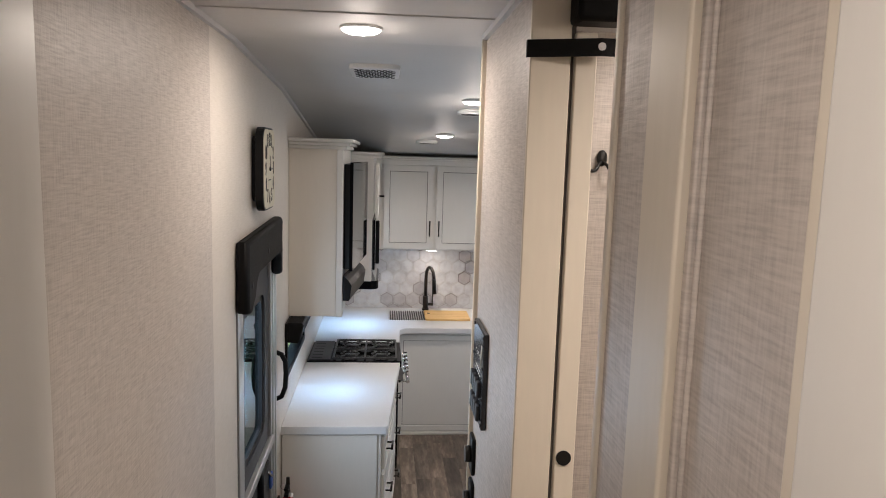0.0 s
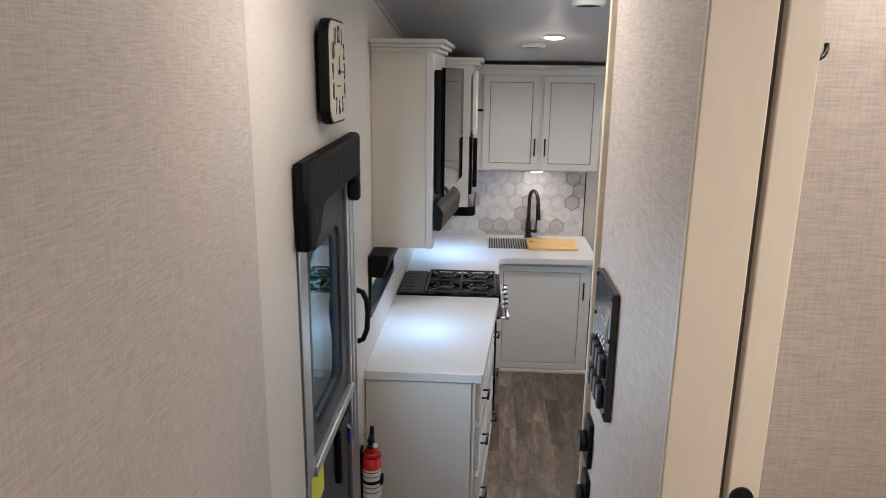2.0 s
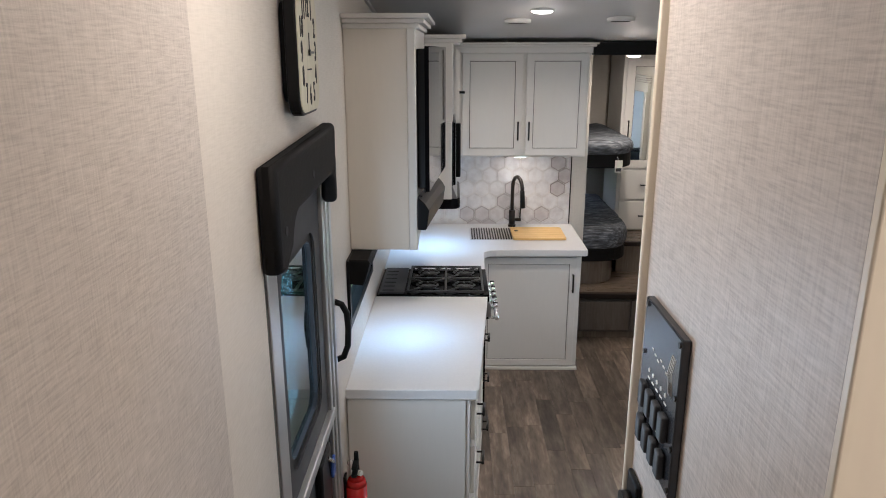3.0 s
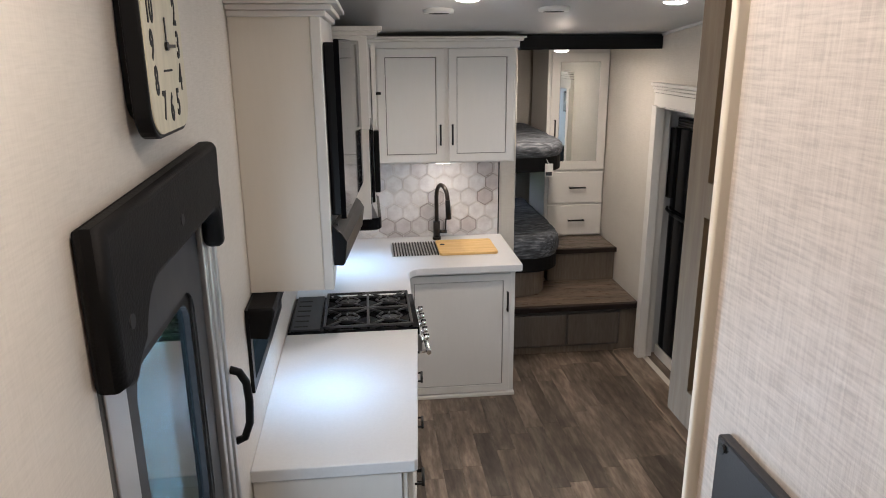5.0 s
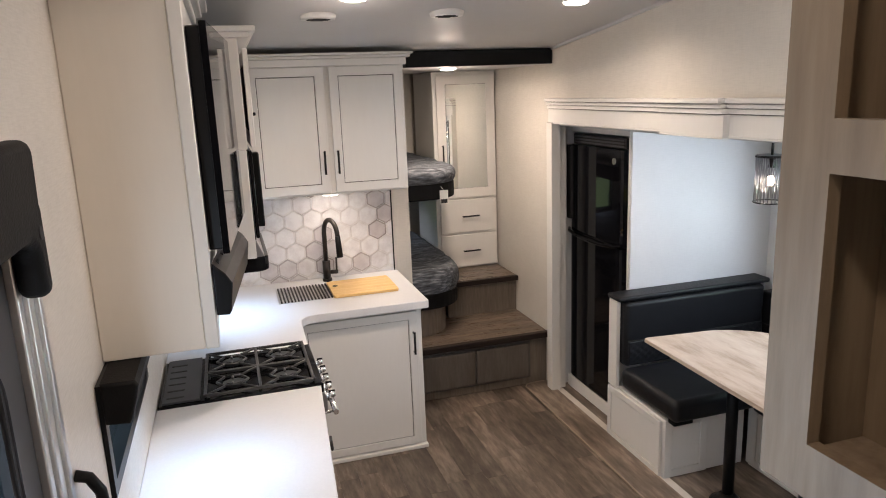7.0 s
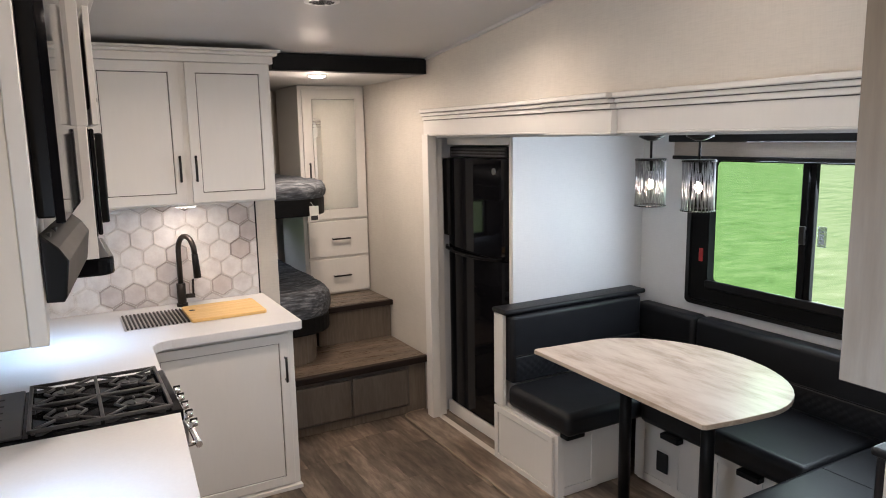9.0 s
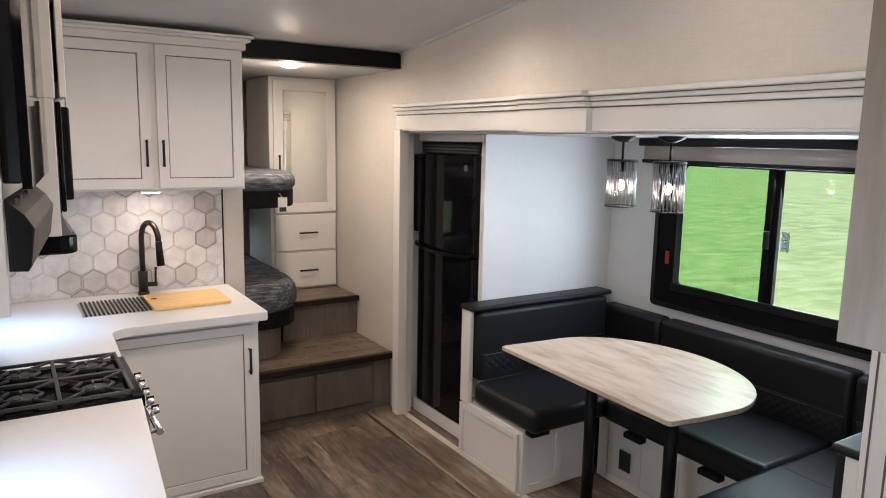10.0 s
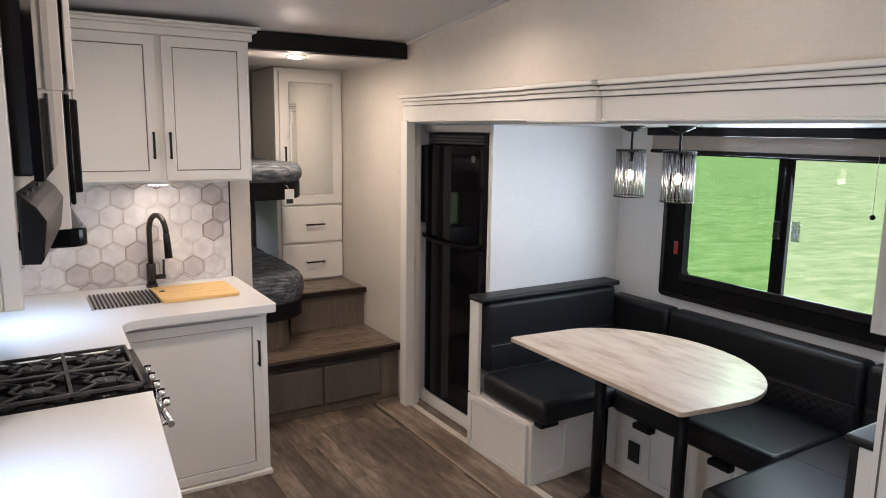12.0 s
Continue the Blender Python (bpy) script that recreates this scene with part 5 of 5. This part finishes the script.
# Pucks at (1.92, 4.45), (0.43, 0.85), (1.45, 1.62) are unseen, added for fill light.
for x, y, w, side in ((0.427, 2.93, 8.5, 0.10), (0.95, 4.45, 7.4, 0.14), (0.90, 5.62, 11, 0.04), (1.92, 5.68, 5.0, 0.02), (1.92, 4.45, 1.9, 0.02), (0.43, 0.85, 9, 0.05), (1.33, 2.60, 3.2, 0.05), (1.45, 1.62, 24, 0.05)):
    puck(x, y, ceiling_z(y), w, 0.062, side)
puck(1.76, 7.09, 2.20, 13, 0.055, 0.12)
vent_round(0.97, 4.75)
vent_round(0.80, 5.95)
vent_round(1.38, 5.9)
gv = thing("ceiling_grille", 0.455, 3.7, 2.63, "white ceiling grille with a hexagon mesh", "vent", "ceiling vents")
gz = ceiling_z(3.7)
part("rim", prism(bmesh.new(), rounded(0.455, 3.76, 0.20, 0.36, 0.04), "z", gz - 0.012, gz + 0.02, 0.004), WHITEPLASTIC, gv)
bm = bmesh.new()
for i in range(7):
    for j in range(10):
        hx, hy = 0.455 + (i - 3 + 0.5 * (j % 2)) * 0.0225 - 0.005, 3.76 + (j - 4.5) * 0.029
        rod(bm, (hx, hy, gz - 0.0135), (hx, hy, gz - 0.0115), 0.0095, 6)
part("hole", bm, INK, gv)

# lights under the cabinets
ul = thing("cabinet_light", 0.92, 6.86, 1.472, "round warm light under the wall cabinet", "light")
part("rim", rod(bmesh.new(), (0.92, 6.86, 1.482), (0.92, 6.86, 1.497), 0.055, 28), WHITEPLASTIC, ul)
part("diffuser", rod(bmesh.new(), (0.92, 6.86, 1.478), (0.92, 6.86, 1.483), 0.045, 28), GLOW, ul)
lamp("cabinet_lamp", 0.92, 6.86, 1.472, 1.2, 0.08, WARM)
for lx, ly, lz, watts in ((0.23, 4.81, 1.42, 1.4), (0.28, 6.43, 1.515, 2.6)):
    ul = thing("cabinet_light", lx, ly, lz - 0.01, "cool white puck light under a wall cabinet", "light", "cool cabinet lights")
    part("diffuser", rod(bmesh.new(), (lx, ly, lz - 0.008), (lx, ly, lz), 0.04, 24), GLOW_COOL, ul)
    lamp("cool_lamp", lx, ly, lz - 0.012, watts, 0.05, COOL, 92)
for y in (5.45, 5.16):
    d = bpy.data.lights.new("pendant_glow", "POINT")
    d.energy, d.shadow_soft_size, d.color = 0.6, 0.02, WARM
    new("pendant_glow", d).location = (2.85, y, 1.53)
d = bpy.data.lights.new("daylight", "AREA")
d.energy, d.shape, d.size, d.size_y, d.color = 25, "RECTANGLE", 0.66, 1.2, (0.74, 0.86, 1.0)
o = new("daylight", d)
o.matrix_world = look((SLIDE_X + 0.07, 5.05, 1.32), (2.0, 5.05, 0.86))
d = bpy.data.lights.new("bunk_daylight", "AREA")
d.energy, d.shape, d.size, d.size_y, d.color = 4.5, "RECTANGLE", 0.50, 0.06, (0.80, 0.90, 1.0)
o = new("bunk_daylight", d)
o.matrix_world = look((1.345, 8.66, 1.25), (1.345, 8.2, 1.02))
d = bpy.data.lights.new("door_daylight", "AREA")
d.energy, d.shape, d.size, d.size_y, d.color = 9, "RECTANGLE", 0.40, 0.56, (0.74, 0.89, 1.0)
o = new("door_daylight", d)
o.matrix_world = look((-0.075, 3.645, 1.38), (1.5, 3.645, 1.379))

# ---- pieces: floor planks and wall tiles ----
floor = thing("floor", 1.2, 5.0, -0.006, "grey-brown wood-look vinyl plank floor", "floor", kind="structure")
planks = {}
rng = random.Random(4)


def plank(x0, x1, y0, y1):
    k = (round(x1 - x0, 3), round(y1 - y0, 3))
    if k not in planks:
        bm = bmesh.new()
        cuboid(bm, -k[0] / 2 + 0.0003, -k[1] / 2 + 0.0003, -0.006, k[0] / 2 - 0.0003, k[1] / 2 - 0.0003, 0.0, 0.0004, 1)
        me = bpy.data.meshes.new("plank")
        bm.to_mesh(me)
        bm.free()
        me.materials.append(FLOOR)
        planks[k] = me
    ob = new("plank", planks[k])
    ob.parent = floor
    ob.location = Vector(((x0 + x1) / 2, (y0 + y1) / 2, 0.0)) - AT[floor.name]


PW, PL = 0.109, 0.61
for i in range(22):
    x0, x1 = i * PW, min((i + 1) * PW, W)
    y = 3.0 - rng.random() * PL
    while y < 7.0:
        a, b = max(y, 3.0), min(y + PL, 6.97)
        if b - a > 0.05:
            plank(x0, x1, a, b)
        y += PL

splash = thing("backsplash", 0.7, 7.085, CT, "white and grey hexagon tile backsplash", "backsplash", kind="structure")
box("grout", splash, GROUT, 0.002, 7.083, CT + 0.001, 1.335, 7.0875, 1.4965, 0)
box("edge_trim", splash, BLACK, 1.336, 7.079, CT + 0.001, 1.343, 7.0875, 1.4965, 0.001)
HEXR, TILE_LO, TILE_HI, TILE_X = 0.0675, CT + 0.002, 1.4955, 1.334
shapes = {}


def hex_mesh(lo, hi, right):
    """One hexagon tile with a bevelled rim, cut off at a height or at the wall's end."""
    bm = bmesh.new()
    rings = []
    for r, d in ((HEXR * 0.985, 0.0), (HEXR * 0.975, -0.004), (HEXR * 0.86, -0.0045), (HEXR * 0.84, -0.004)):
        rings.append([bm.verts.new((r * math.sin(radians(60 * k)), d, r * math.cos(radians(60 * k)))) for k in range(6)])
    for a, b in zip(rings, rings[1:]):
        for k in range(6):
            bm.faces.new((a[k], a[(k + 1) % 6], b[(k + 1) % 6], b[k])).material_index = 1
    bm.faces.new(rings[-1]).material_index = 0
    bmesh.ops.recalc_face_normals(bm, faces=bm.faces)
    for point, normal in (((0, 0, lo), (0, 0, -1)), ((0, 0, hi), (0, 0, 1)), ((right, 0, 0), (1, 0, 0))):
        bmesh.ops.bisect_plane(bm, geom=[*bm.verts, *bm.edges, *bm.faces], plane_co=point, plane_no=normal, clear_outer=True)
    me = bpy.data.meshes.new("tile")
    bm.to_mesh(me)
    bm.free()
    me.materials.append(TILE)
    me.materials.append(TILE_EDGE)
    return me


dx, dz = 0.117, 0.1013
for row in range(-1, 6):
    z = 0.995 + row * dz
    for col in range(-1, 13):
        x = 0.069 + col * dx + (dx / 2 if row % 2 else 0)
        key = (round(max(-0.1, TILE_LO - z), 4), round(min(0.1, TILE_HI - z), 4), round(min(0.1, TILE_X - x), 4))
        if x < 0.065 or key[0] > HEXR * 0.9 or key[1] < -HEXR * 0.9 or key[2] < -HEXR * 0.7:
            continue
        if key not in shapes:
            shapes[key] = hex_mesh(*key)
        ob = new("tile", shapes[key])
        ob.parent = splash
        ob.location = Vector((x, 7.0825, z)) - AT[splash.name]
